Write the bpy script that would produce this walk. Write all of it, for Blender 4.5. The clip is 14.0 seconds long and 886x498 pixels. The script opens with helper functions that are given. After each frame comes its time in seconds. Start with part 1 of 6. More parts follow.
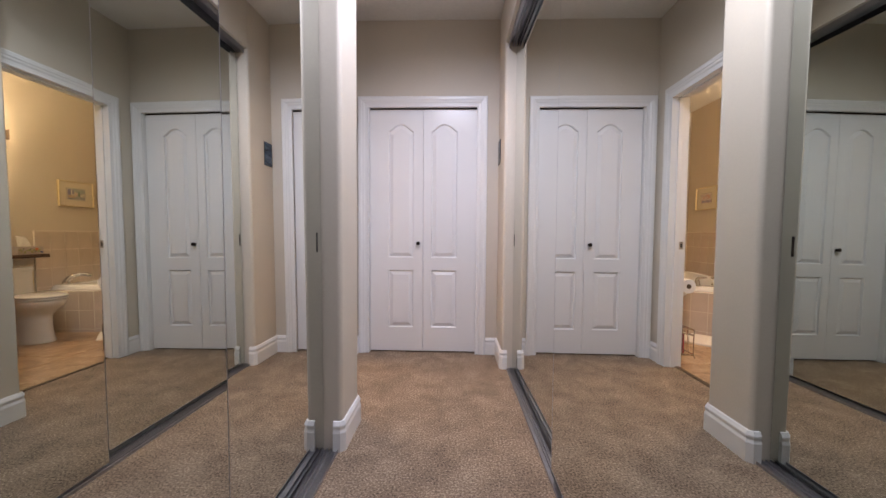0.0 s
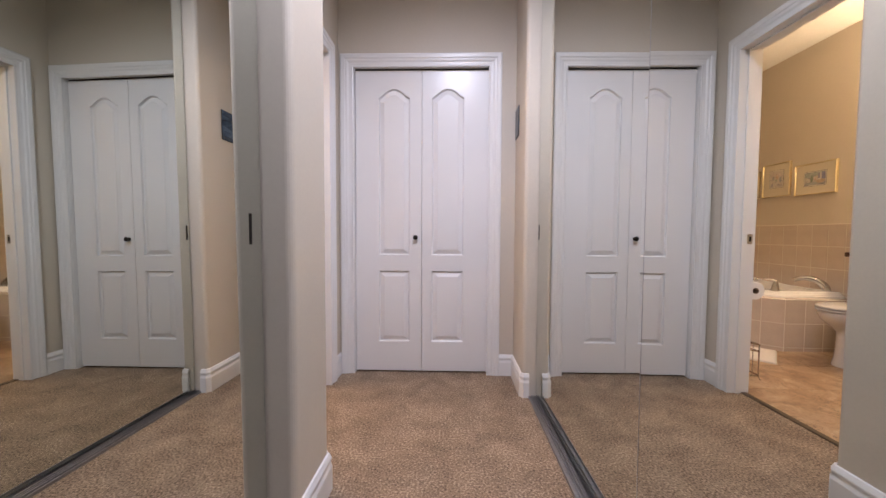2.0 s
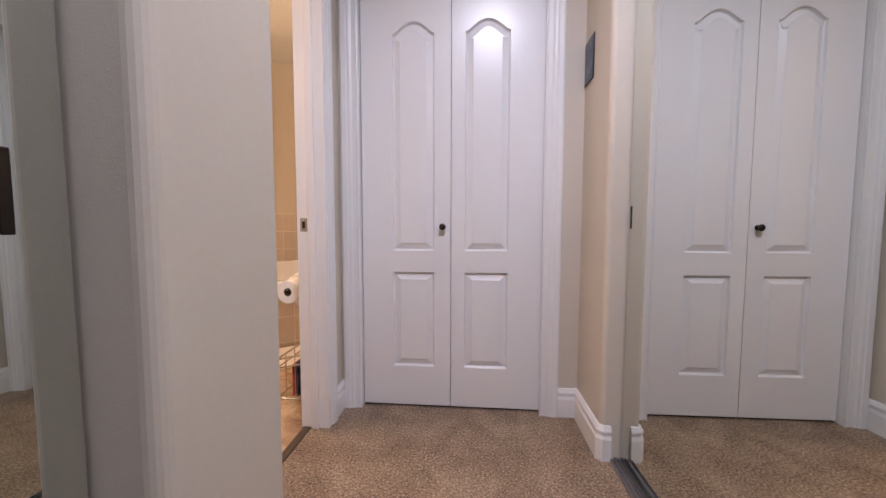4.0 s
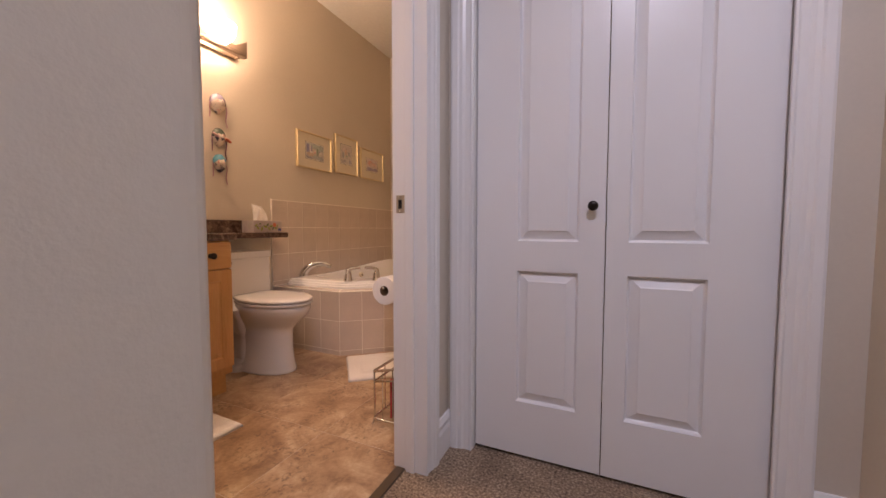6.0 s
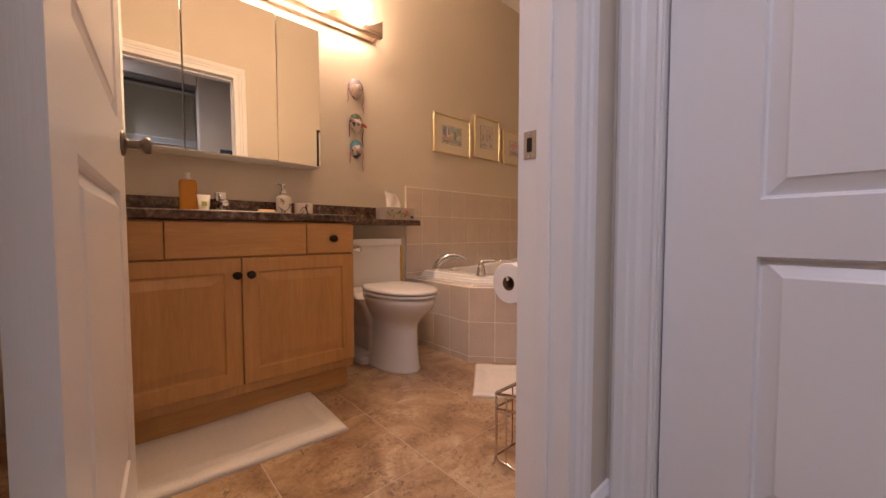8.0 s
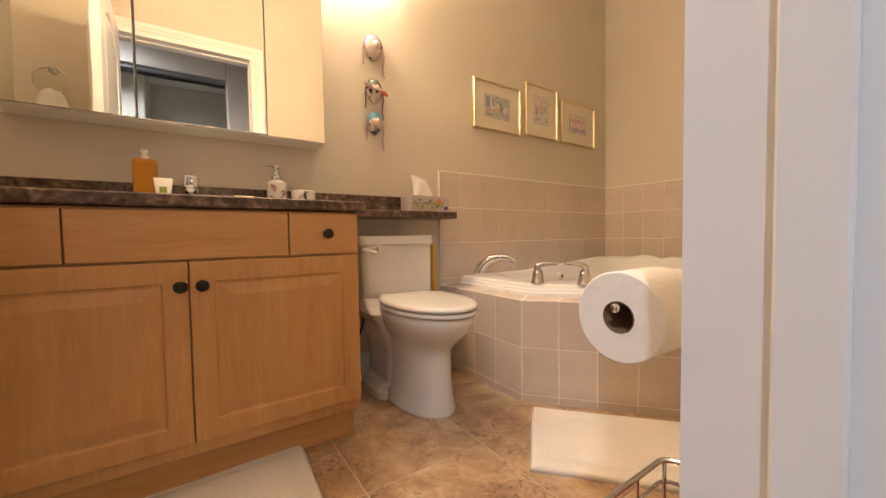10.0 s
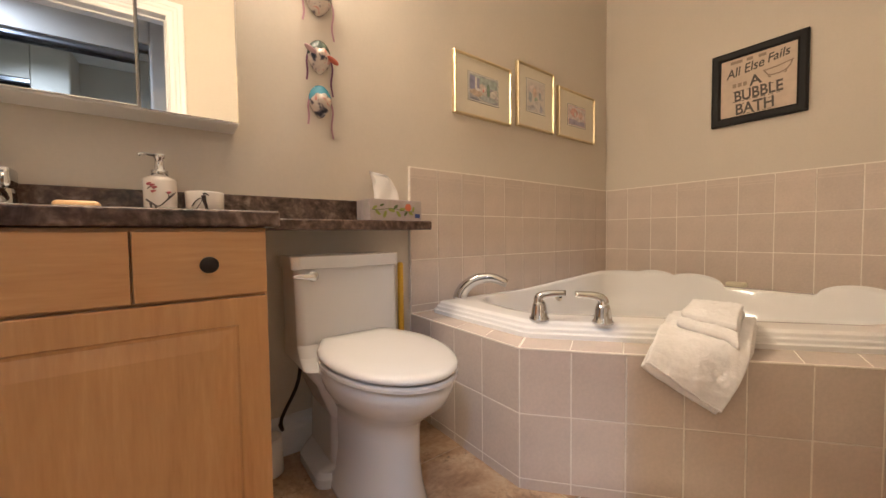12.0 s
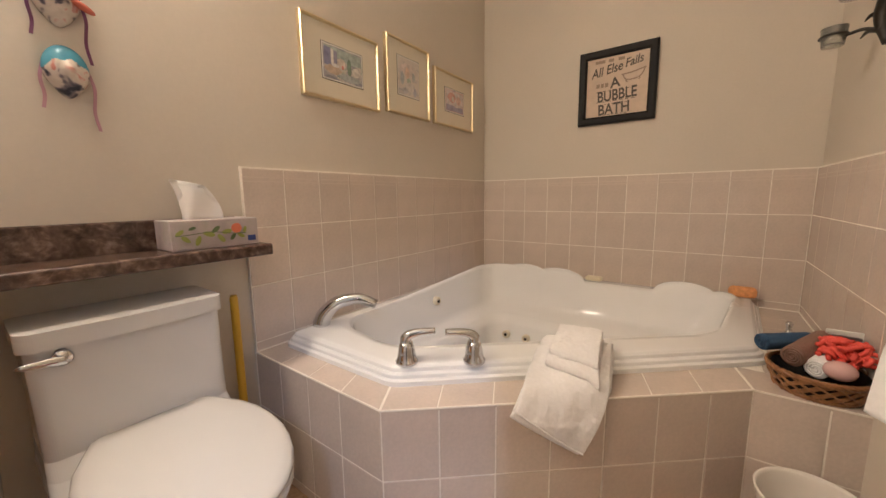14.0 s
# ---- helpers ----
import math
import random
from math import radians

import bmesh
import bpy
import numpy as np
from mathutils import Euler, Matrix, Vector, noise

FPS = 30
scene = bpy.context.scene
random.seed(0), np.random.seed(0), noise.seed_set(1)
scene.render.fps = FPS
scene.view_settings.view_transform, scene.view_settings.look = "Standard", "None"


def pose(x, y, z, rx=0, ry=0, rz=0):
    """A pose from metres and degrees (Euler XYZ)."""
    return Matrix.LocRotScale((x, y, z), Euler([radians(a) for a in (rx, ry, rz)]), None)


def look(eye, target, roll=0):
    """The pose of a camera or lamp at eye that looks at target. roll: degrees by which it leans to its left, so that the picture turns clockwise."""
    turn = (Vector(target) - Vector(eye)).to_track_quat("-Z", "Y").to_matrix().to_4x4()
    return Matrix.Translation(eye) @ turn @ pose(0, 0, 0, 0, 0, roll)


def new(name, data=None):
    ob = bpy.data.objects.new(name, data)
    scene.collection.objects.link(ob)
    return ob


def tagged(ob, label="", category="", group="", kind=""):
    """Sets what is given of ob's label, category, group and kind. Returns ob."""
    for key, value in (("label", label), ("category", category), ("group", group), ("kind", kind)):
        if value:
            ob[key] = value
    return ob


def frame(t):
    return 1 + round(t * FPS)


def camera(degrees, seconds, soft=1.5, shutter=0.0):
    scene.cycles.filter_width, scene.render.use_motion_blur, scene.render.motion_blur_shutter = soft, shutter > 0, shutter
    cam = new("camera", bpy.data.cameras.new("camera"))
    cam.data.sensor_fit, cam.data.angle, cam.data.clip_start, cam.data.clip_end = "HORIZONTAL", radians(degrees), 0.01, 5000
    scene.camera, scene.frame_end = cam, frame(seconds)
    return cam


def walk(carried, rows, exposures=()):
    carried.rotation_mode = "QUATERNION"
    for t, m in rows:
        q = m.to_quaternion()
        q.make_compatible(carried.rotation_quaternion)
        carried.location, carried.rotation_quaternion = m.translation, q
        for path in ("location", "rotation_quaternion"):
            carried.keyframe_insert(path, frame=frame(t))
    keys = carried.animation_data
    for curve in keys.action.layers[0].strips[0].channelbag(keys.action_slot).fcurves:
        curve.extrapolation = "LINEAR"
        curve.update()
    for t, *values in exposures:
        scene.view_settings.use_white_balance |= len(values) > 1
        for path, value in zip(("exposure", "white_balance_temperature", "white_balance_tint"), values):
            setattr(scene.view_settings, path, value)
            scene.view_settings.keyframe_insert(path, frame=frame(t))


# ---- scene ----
cam = camera(101.9, 14.0)
PATH = [
    (0, (-0.021, -0.029, 1.005), (-0.081, 1.968, 0.925), 0.4),
    (0.5, (-0.014, 0.107, 0.981), (-0.074, 2.105, 0.907), 0.3),
    (1, (-0.023, 0.241, 0.987), (-0.082, 2.239, 0.905), 0.4),
    (1.5, (-0.048, 0.407, 0.976), (-0.109, 2.404, 0.894), 0.4),
    (2, (-0.069, 0.56, 0.957), (-0.123, 2.557, 0.872), 0.3),
    (2.2, (-0.071, 0.634, 0.955), (-0.128, 2.632, 0.867), 0.2),
    (4.3, (-0.172, 1.287, 0.923), (-0.407, 3.269, 0.793), 0.1),
    (4.5, (-0.156, 1.334, 0.909), (-0.462, 3.307, 0.792), 0.3),
    (5, (-0.188, 1.45, 0.893), (-0.651, 3.392, 0.774), 0.2),
    (5.5, (-0.218, 1.562, 0.868), (-0.868, 3.45, 0.754), 0.0),
    (6, (-0.283, 1.695, 0.85), (-1.103, 3.516, 0.744), 0.1),
    (6.5, (-0.345, 1.803, 0.804), (-1.315, 3.549, 0.701), -0.1),
    (7, (-0.379, 1.892, 0.766), (-1.504, 3.542, 0.668), -0.1),
    (7.5, (-0.401, 2.003, 0.758), (-1.712, 3.511, 0.666), -0.1),
    (8, (-0.463, 2.096, 0.747), (-1.95, 3.43, 0.658), -0.0),
    (8.2, (-0.496, 2.132, 0.734), (-2.042, 3.397, 0.646), -0.2),
    (10.3, (-0.924, 2.519, 0.701), (-2.579, 3.641, 0.625), -0.8),
    (10.5, (-0.987, 2.551, 0.693), (-2.635, 3.681, 0.62), -0.6),
    (11, (-1.067, 2.612, 0.697), (-2.718, 3.739, 0.621), -0.6),
    (11.5, (-1.12, 2.683, 0.728), (-2.773, 3.806, 0.656), -0.6),
    (12, (-1.174, 2.757, 0.775), (-2.771, 3.958, 0.697), -0.6),
    (12.5, (-1.221, 2.82, 0.804), (-2.629, 4.238, 0.725), -0.8),
    (13, (-1.229, 2.908, 0.872), (-2.47, 4.474, 0.792), -0.7),
    (13.5, (-1.244, 2.966, 0.922), (-2.441, 4.561, 0.763), -0.6),
    (14, (-1.266, 2.998, 0.965), (-2.431, 4.597, 0.678), -0.7),
]
EXPOSURES = [(0, 0.0, 6500, 10), (2.0, 0.0, 6500, 11), (4.5, -0.25, 6500, 14), (5.0, -0.35, 6550, 15), (6.5, -0.7, 6750, 20), (8.2, -0.68, 6750, 20), (10.3, -0.05, 6250, 1), (12.0, -0.1, 5300, 0), (14.0, -0.25, 5050, 0)]
walk(cam, [(t, look(eye, target, roll)) for t, eye, target, roll in PATH], EXPOSURES)

# ---- light ----
world = bpy.data.worlds.new("world")
scene.world = world
world.use_nodes = True
world.node_tree.nodes["Background"].inputs[0].default_value = (0.9, 0.95, 1.0, 1)
world.node_tree.nodes["Background"].inputs[1].default_value = 0.02


def lamp(name, kind, at, watts, colour, size=0.1, rot=(0, 0, 0), size_y=None):
    d = bpy.data.lights.new(name, kind)
    d.energy, d.color = watts, colour
    if kind == "AREA":
        d.shape = "RECTANGLE" if size_y else "DISK"
        d.size = size
        if size_y:
            d.size_y = size_y
    else:
        d.shadow_soft_size = size
    ob = new(name, d)
    ob.matrix_world = pose(*at, *rot)
    return ob


COOL, WARM = (0.92, 0.93, 1.15), (1.0, 0.70, 0.46)
hall_spot = lamp("hall_lamp", "SPOT", (-0.02, 1.42, 2.72), 136, COOL, 0.05, (17, 0, 0))
hall_spot.data.spot_size, hall_spot.data.spot_blend = radians(138), 1.0
# added fill behind the start, no known source: brightens the near carpet
entry_fill = lamp("entry_fill_lamp", "SPOT", (-0.1, -0.3, 2.72), 16, COOL, 0.05)
entry_fill.data.spot_size, entry_fill.data.spot_blend = radians(125), 0.9

# ---- helpers of this scene ----


def thing(name, x, y, z, label, category, group="", rz=0.0, kind=""):
    ob = new(name)
    ob.empty_display_size = 0.05
    ob.matrix_world = pose(x, y, z, 0, 0, rz)
    return tagged(ob, label, category, group, kind)


def world_of(ob):
    m = ob.matrix_basis.copy()
    while ob.parent:
        ob = ob.parent
        m = ob.matrix_basis @ m
    return m


def part(name, bm, material, parent, label="", local=False, smooth=False, kind=""):
    """Links bm (in world space unless local) as one mesh under parent."""
    if parent is not None and not local:
        bm.transform(world_of(parent).inverted())
    bmesh.ops.recalc_face_normals(bm, faces=bm.faces)
    me = bpy.data.meshes.new(name)
    bm.to_mesh(me)
    bm.free()
    me.materials.append(material)
    if smooth:
        for p in me.polygons:
            p.use_smooth = True
    ob = new(name, me)
    ob.parent = parent
    return tagged(ob, label, kind=kind)


def setting(name, bm, material, label, category):
    ob = part(name, bm, material, None)
    return tagged(ob, label, category, kind="structure")


def box(bm, x0, x1, y0, y1, z0, z1, bevel=0.0, seg=2):
    vs = [bm.verts.new((x, y, z)) for x in (x0, x1) for y in (y0, y1) for z in (z0, z1)]
    fs = [bm.faces.new([vs[i] for i in q]) for q in ((0, 1, 3, 2), (4, 6, 7, 5), (0, 4, 5, 1), (2, 3, 7, 6), (0, 2, 6, 4), (1, 5, 7, 3))]
    if bevel:
        es = list({e for f in fs for e in f.edges})
        bmesh.ops.bevel(bm, geom=es, offset=bevel, segments=seg, affect="EDGES", profile=0.5)
    return bm


def boxm(*a, **k):
    return box(bmesh.new(), *a, **k)


def prism(bm, pts, z0, z1, bevel=0.0, seg=2):
    lo = [bm.verts.new((x, y, z0)) for x, y in pts]
    hi = [bm.verts.new((x, y, z1)) for x, y in pts]
    n = len(pts)
    bm.faces.new(lo[::-1])
    top = bm.faces.new(hi)
    for i in range(n):
        bm.faces.new((lo[i], lo[(i + 1) % n], hi[(i + 1) % n], hi[i]))
    if bevel:
        bmesh.ops.bevel(bm, geom=list(top.edges), offset=bevel, segments=seg, affect="EDGES", profile=0.5)
    return bm


def rounded(pts, r, seg=5):
    """A polygon with each corner rounded; r is a number or one radius a corner."""
    out = []
    n = len(pts)
    rs = r if isinstance(r, (list, tuple)) else [r] * n
    for i in range(n):
        p, a, b = Vector(pts[i]), Vector(pts[i - 1]), Vector(pts[(i + 1) % n])
        if rs[i] <= 0:
            out.append(tuple(p))
            continue
        u, v = (a - p).normalized(), (b - p).normalized()
        half = u.angle(v) / 2
        d = rs[i] / math.tan(half)
        c = p + (u + v).normalized() * (rs[i] / math.sin(half))
        s, e = p + u * d - c, p + v * d - c
        turn = s.angle_signed(e)
        for k in range(seg + 1):
            f = -turn * k / seg
            out.append((c.x + s.x * math.cos(f) - s.y * math.sin(f), c.y + s.x * math.sin(f) + s.y * math.cos(f)))
    return out


def loft(bm, rings, cap0=True, cap1=True, closed=True):
    """Skins rings of equally many points."""
    vs = [[bm.verts.new(p) for p in ring] for ring in rings]
    n = len(vs[0])
    for a, b in zip(vs, vs[1:]):
        for i in range(n if closed else n - 1):
            bm.faces.new((a[i], a[(i + 1) % n], b[(i + 1) % n], b[i]))
    if cap0:
        bm.faces.new(vs[0][::-1])
    if cap1:
        bm.faces.new(vs[-1])
    return bm


def lathe(bm, profile, at=(0, 0, 0), seg=24, m=None, cap0=True, cap1=True):
    """profile: (radius, height) from the bottom up, turned round z, then moved by m or at."""
    mm = m or Matrix.Translation(at)
    rings = [[mm @ Vector((r * math.cos(2 * math.pi * k / seg), r * math.sin(2 * math.pi * k / seg), h)) for k in range(seg)] for r, h in profile]
    return loft(bm, rings, cap0, cap1)


def tube(bm, pts, r, seg=8, closed=False):
    """A round bar along pts; r is a number or a radius a point."""
    pts = [Vector(p) for p in pts]
    n = len(pts)
    rs = r if isinstance(r, (list, tuple)) else [r] * n
    rings = []
    up = None
    for i, p in enumerate(pts):
        if closed:
            d = pts[(i + 1) % n] - pts[i - 1]
        else:
            d = pts[min(i + 1, n - 1)] - pts[max(i - 1, 0)]
        d.normalize()
        if up is None:
            up = d.orthogonal().normalized()
        up = (up - d * up.dot(d)).normalized()
        side = d.cross(up)
        rings.append([p + (up * math.cos(2 * math.pi * k / seg) + side * math.sin(2 * math.pi * k / seg)) * rs[i] for k in range(seg)])
    if closed:
        rings.append(rings[0])
        loft(bm, rings, False, False)
        bmesh.ops.remove_doubles(bm, verts=bm.verts, dist=1e-6)
        return bm
    return loft(bm, rings)


def curve_pts(ctrl, n=24):
    """A smooth run (Catmull-Rom) through the control points."""
    c = [Vector(p) for p in ctrl]
    c = [c[0] * 2 - c[1]] + c + [c[-1] * 2 - c[-2]]
    out = []
    spans = len(c) - 3
    for k in range(n + 1):
        f = k / n * spans
        i = min(int(f), spans - 1)
        t = f - i
        a, b, d, e = c[i:i + 4]
        out.append(0.5 * (2 * b + (d - a) * t + (2 * a - 5 * b + 4 * d - e) * t * t + (3 * b - a - 3 * d + e) * t ** 3))
    return out


def sweep(bm, path, profile, to3, closed_profile=True):
    """A mitred moulding: path in a plane (u, v), profile of (outward to the left of the path, proud); to3(u, v, proud)."""
    rings = []
    n = len(path)
    for i in range(n):
        p = Vector(path[i])
        d0 = (p - Vector(path[i - 1])).normalized() if i else None
        d1 = (Vector(path[i + 1]) - p).normalized() if i < n - 1 else None
        d0, d1 = d0 or d1, d1 or d0
        n0, n1 = Vector((-d0.y, d0.x)), Vector((-d1.y, d1.x))
        m = (n0 + n1).normalized()
        m /= max(0.2, m.dot(n0))
        rings.append([to3(p.x + m.x * o, p.y + m.y * o, h) for o, h in profile])
    return loft(bm, rings)


def inset(poly, d):
    """The polygon (counter-clockwise) moved inwards by d."""
    out = []
    n = len(poly)
    for i in range(n):
        p, a, b = Vector(poly[i]), Vector(poly[i - 1]), Vector(poly[(i + 1) % n])
        d0, d1 = (p - a).normalized(), (b - p).normalized()
        n0, n1 = Vector((-d0.y, d0.x)), Vector((-d1.y, d1.x))
        m = (n0 + n1).normalized()
        m *= d / max(0.3, m.dot(n0))
        out.append((p.x + m.x, p.y + m.y))
    return out


def moulded_slab(w, h, t, outlines, groove=0.015, lip=0.008, slope=0.026, back=False):
    """A door leaf in local x (0..w), z (0..h), face at y = 0 towards -y, with raised panels pressed into it (both faces if back)."""
    bm = bmesh.new()

    def face(y, s):
        rect = [bm.verts.new((x, y, z)) for x, z in ((0, 0), (w, 0), (w, h), (0, h))]
        edges = [bm.edges.new((rect[i], rect[(i + 1) % 4])) for i in range(4)]
        for o in outlines:
            loops = [(o, 0.0), (inset(o, 0.004), groove * 0.8), (inset(o, lip), groove), (inset(o, lip + slope), groove * 0.25), (inset(o, lip + slope + 0.004), 0.001)]
            rings = [[bm.verts.new((x, y + s * dep, z)) for x, z in pts] for pts, dep in loops]
            k = len(o)
            for a, b in zip(rings, rings[1:]):
                for i in range(k):
                    bm.faces.new((a[i], a[(i + 1) % k], b[(i + 1) % k], b[i]))
            bm.faces.new(rings[-1])
            for i in range(k):
                e = bm.edges.get((rings[0][i], rings[0][(i + 1) % k]))
                edges.append(e)
        bmesh.ops.triangle_fill(bm, edges=edges, use_beauty=True)
        return rect

    a = face(0.0, 1)
    if back:
        b = face(t, -1)
    else:
        b = [bm.verts.new((v.co.x, t, v.co.z)) for v in a]
        bm.faces.new(b)
    for i in range(4):
        bm.faces.new((a[i], a[(i + 1) % 4], b[(i + 1) % 4], b[i]))
    return bm


def arch_panel(x0, x1, z0, z1, rise):
    """Outline of an upper panel with a cathedral arch."""
    pts = [(x0, z0), (x1, z0)]
    for k in range(25):
        f = k / 24
        s = min(1.0, max(0.0, (0.5 - abs(f - 0.5)) / 0.5 * 1.08 - 0.08))
        pts.append((x1 + (x0 - x1) * f, z1 + rise * (0.5 - 0.5 * math.cos(math.pi * s ** 0.68))))
    return pts


def flat_panel(x0, x1, z0, z1):
    return [(x0, z0), (x1, z0), (x1, z1), (x0, z1)]


# ---- materials ----


def material(name, colour, rough=0.5, metal=0.0, grain=0.0, grain_scale=40.0, blotch=0.0, blotch_scale=2.0, bump=0.0, bump_scale=200.0, spec=0.5, sheen=0.0, coat=0.0, random_piece=0.0, bump_stretch=None):
    m = bpy.data.materials.new(name)
    m.use_nodes = True
    nt = m.node_tree
    b = nt.nodes["Principled BSDF"]
    b.inputs["Roughness"].default_value = rough
    b.inputs["Metallic"].default_value = metal
    b.inputs["Specular IOR Level"].default_value = spec
    b.inputs["Sheen Weight"].default_value = sheen
    b.inputs["Coat Weight"].default_value = coat
    b.inputs["Base Color"].default_value = (*colour, 1)
    tex = nt.nodes.new("ShaderNodeTexCoord")
    out = None
    for amount, scale, detail in ((grain, grain_scale, 6.0), (blotch, blotch_scale, 3.0)):
        if amount:
            n = nt.nodes.new("ShaderNodeTexNoise")
            n.inputs["Scale"].default_value = scale
            n.inputs["Detail"].default_value = detail
            nt.links.new(tex.outputs["Object"], n.inputs["Vector"])
            r = nt.nodes.new("ShaderNodeMapRange")
            r.inputs["From Min"].default_value, r.inputs["From Max"].default_value = 0.3, 0.7
            r.inputs["To Min"].default_value, r.inputs["To Max"].default_value = 1 - amount, 1 + amount
            nt.links.new(n.outputs["Fac"], r.inputs["Value"])
            if out is None:
                out = r.outputs[0]
            else:
                mu = nt.nodes.new("ShaderNodeMath")
                mu.operation = "MULTIPLY"
                nt.links.new(out, mu.inputs[0])
                nt.links.new(r.outputs[0], mu.inputs[1])
                out = mu.outputs[0]
    if random_piece:
        info = nt.nodes.new("ShaderNodeObjectInfo")
        r = nt.nodes.new("ShaderNodeMapRange")
        r.inputs["To Min"].default_value, r.inputs["To Max"].default_value = 1 - random_piece, 1 + random_piece
        nt.links.new(info.outputs["Random"], r.inputs["Value"])
        if out is None:
            out = r.outputs[0]
        else:
            mu = nt.nodes.new("ShaderNodeMath")
            mu.operation = "MULTIPLY"
            nt.links.new(out, mu.inputs[0])
            nt.links.new(r.outputs[0], mu.inputs[1])
            out = mu.outputs[0]
    if out is not None:
        v = nt.nodes.new("ShaderNodeVectorMath")
        v.operation = "SCALE"
        v.inputs[0].default_value = colour
        nt.links.new(out, v.inputs["Scale"])
        nt.links.new(v.outputs[0], b.inputs["Base Color"])
    if bump:
        n = nt.nodes.new("ShaderNodeTexNoise")
        n.inputs["Scale"].default_value, n.inputs["Detail"].default_value = bump_scale, 4.0
        src = tex.outputs["Object"]
        if bump_stretch:
            mp = nt.nodes.new("ShaderNodeMapping")
            mp.inputs["Scale"].default_value = bump_stretch
            nt.links.new(src, mp.inputs["Vector"])
            src = mp.outputs[0]
        nt.links.new(src, n.inputs["Vector"])
        bp = nt.nodes.new("ShaderNodeBump")
        bp.inputs["Strength"].default_value, bp.inputs["Distance"].default_value = bump, 0.002
        nt.links.new(n.outputs["Fac"], bp.inputs["Height"])
        nt.links.new(bp.outputs["Normal"], b.inputs["Normal"])
    return m


def ramp_material(name, stops, rough, scale, stretch=(1, 1, 1), detail=8.0, distortion=0.5, bump=0.1, fine=0.0, fine_scale=60.0, piece=0.0, coat=0.0, rot=0.0):
    """Noise through a colour ramp: stone, laminate, wood."""
    m = bpy.data.materials.new(name)
    m.use_nodes = True
    nt = m.node_tree
    b = nt.nodes["Principled BSDF"]
    b.inputs["Roughness"].default_value = rough
    b.inputs["Coat Weight"].default_value = coat
    tex = nt.nodes.new("ShaderNodeTexCoord")
    mp = nt.nodes.new("ShaderNodeMapping")
    mp.inputs["Scale"].default_value = stretch
    mp.inputs["Rotation"].default_value = (0, 0, rot)
    nt.links.new(tex.outputs["Object"], mp.inputs["Vector"])
    vec = mp.outputs[0]
    if piece:
        info = nt.nodes.new("ShaderNodeObjectInfo")
        mul = nt.nodes.new("ShaderNodeMath")
        mul.operation = "MULTIPLY"
        mul.inputs[1].default_value = piece
        nt.links.new(info.outputs["Random"], mul.inputs[0])
        add = nt.nodes.new("ShaderNodeVectorMath")
        add.operation = "ADD"
        nt.links.new(vec, add.inputs[0])
        nt.links.new(mul.outputs[0], add.inputs[1])
        vec = add.outputs[0]
    n = nt.nodes.new("ShaderNodeTexNoise")
    n.inputs["Scale"].default_value, n.inputs["Detail"].default_value = scale, detail
    n.inputs["Distortion"].default_value = distortion
    n.inputs["Roughness"].default_value = 0.62
    nt.links.new(vec, n.inputs["Vector"])
    fac = n.outputs["Fac"]
    if fine:
        f = nt.nodes.new("ShaderNodeTexNoise")
        f.inputs["Scale"].default_value, f.inputs["Detail"].default_value = fine_scale, 4.0
        nt.links.new(vec, f.inputs["Vector"])
        mx = nt.nodes.new("ShaderNodeMix")
        mx.inputs["Factor"].default_value = fine
        nt.links.new(fac, mx.inputs["A"])
        nt.links.new(f.outputs["Fac"], mx.inputs["B"])
        fac = mx.outputs["Result"]
    ramp = nt.nodes.new("ShaderNodeValToRGB")
    els = ramp.color_ramp.elements
    while len(els) < len(stops):
        els.new(0.5)
    for e, (p, c) in zip(els, stops):
        e.position, e.color = p, (*c, 1)
    nt.links.new(fac, ramp.inputs[0])
    nt.links.new(ramp.outputs[0], b.inputs["Base Color"])
    if bump:
        bp = nt.nodes.new("ShaderNodeBump")
        bp.inputs["Strength"].default_value, bp.inputs["Distance"].default_value = bump, 0.002
        nt.links.new(fac, bp.inputs["Height"])
        nt.links.new(bp.outputs["Normal"], b.inputs["Normal"])
    return m


def mirror_material(name, tint):
    m = bpy.data.materials.new(name)
    m.use_nodes = True
    b = m.node_tree.nodes["Principled BSDF"]
    b.inputs["Base Color"].default_value = (*tint, 1)
    b.inputs["Metallic"].default_value, b.inputs["Roughness"].default_value = 1.0, 0.0
    return m


def glow(name, colour, strength):
    m = bpy.data.materials.new(name)
    m.use_nodes = True
    b = m.node_tree.nodes["Principled BSDF"]
    b.inputs["Base Color"].default_value = (0.9, 0.88, 0.84, 1)
    b.inputs["Emission Color"].default_value = (*colour, 1)
    b.inputs["Emission Strength"].default_value = strength
    return m


PAINT = material("beige_wall_paint", (0.62, 0.555, 0.465), 0.6, blotch=0.02, grain=0.015, grain_scale=90, bump=0.12, bump_scale=320)
CEIL = material("white_ceiling_paint", (0.78, 0.77, 0.74), 0.8, grain=0.03, bump=0.3, bump_scale=260)
TRIM = material("white_trim_paint", (0.80, 0.79, 0.78), 0.32, blotch=0.015, bump=0.03, bump_scale=90)
DOORW = material("white_door_paint", (0.80, 0.79, 0.79), 0.28, blotch=0.015, bump=0.16, bump_scale=60, bump_stretch=(5, 5, 0.25))
CARPET = ramp_material("beige_carpet", [(0.36, (0.088, 0.059, 0.037)), (0.45, (0.193, 0.133, 0.088)), (0.53, (0.272, 0.195, 0.131)), (0.65, (0.465, 0.352, 0.25))], 0.95, 5.5, detail=13, distortion=0.4, bump=0.8, fine=0.70, fine_scale=115)
MIRROR = mirror_material("mirror_glass", (0.74, 0.76, 0.72))
CABMIRROR = mirror_material("cabinet_mirror_glass", (0.86, 0.86, 0.82))
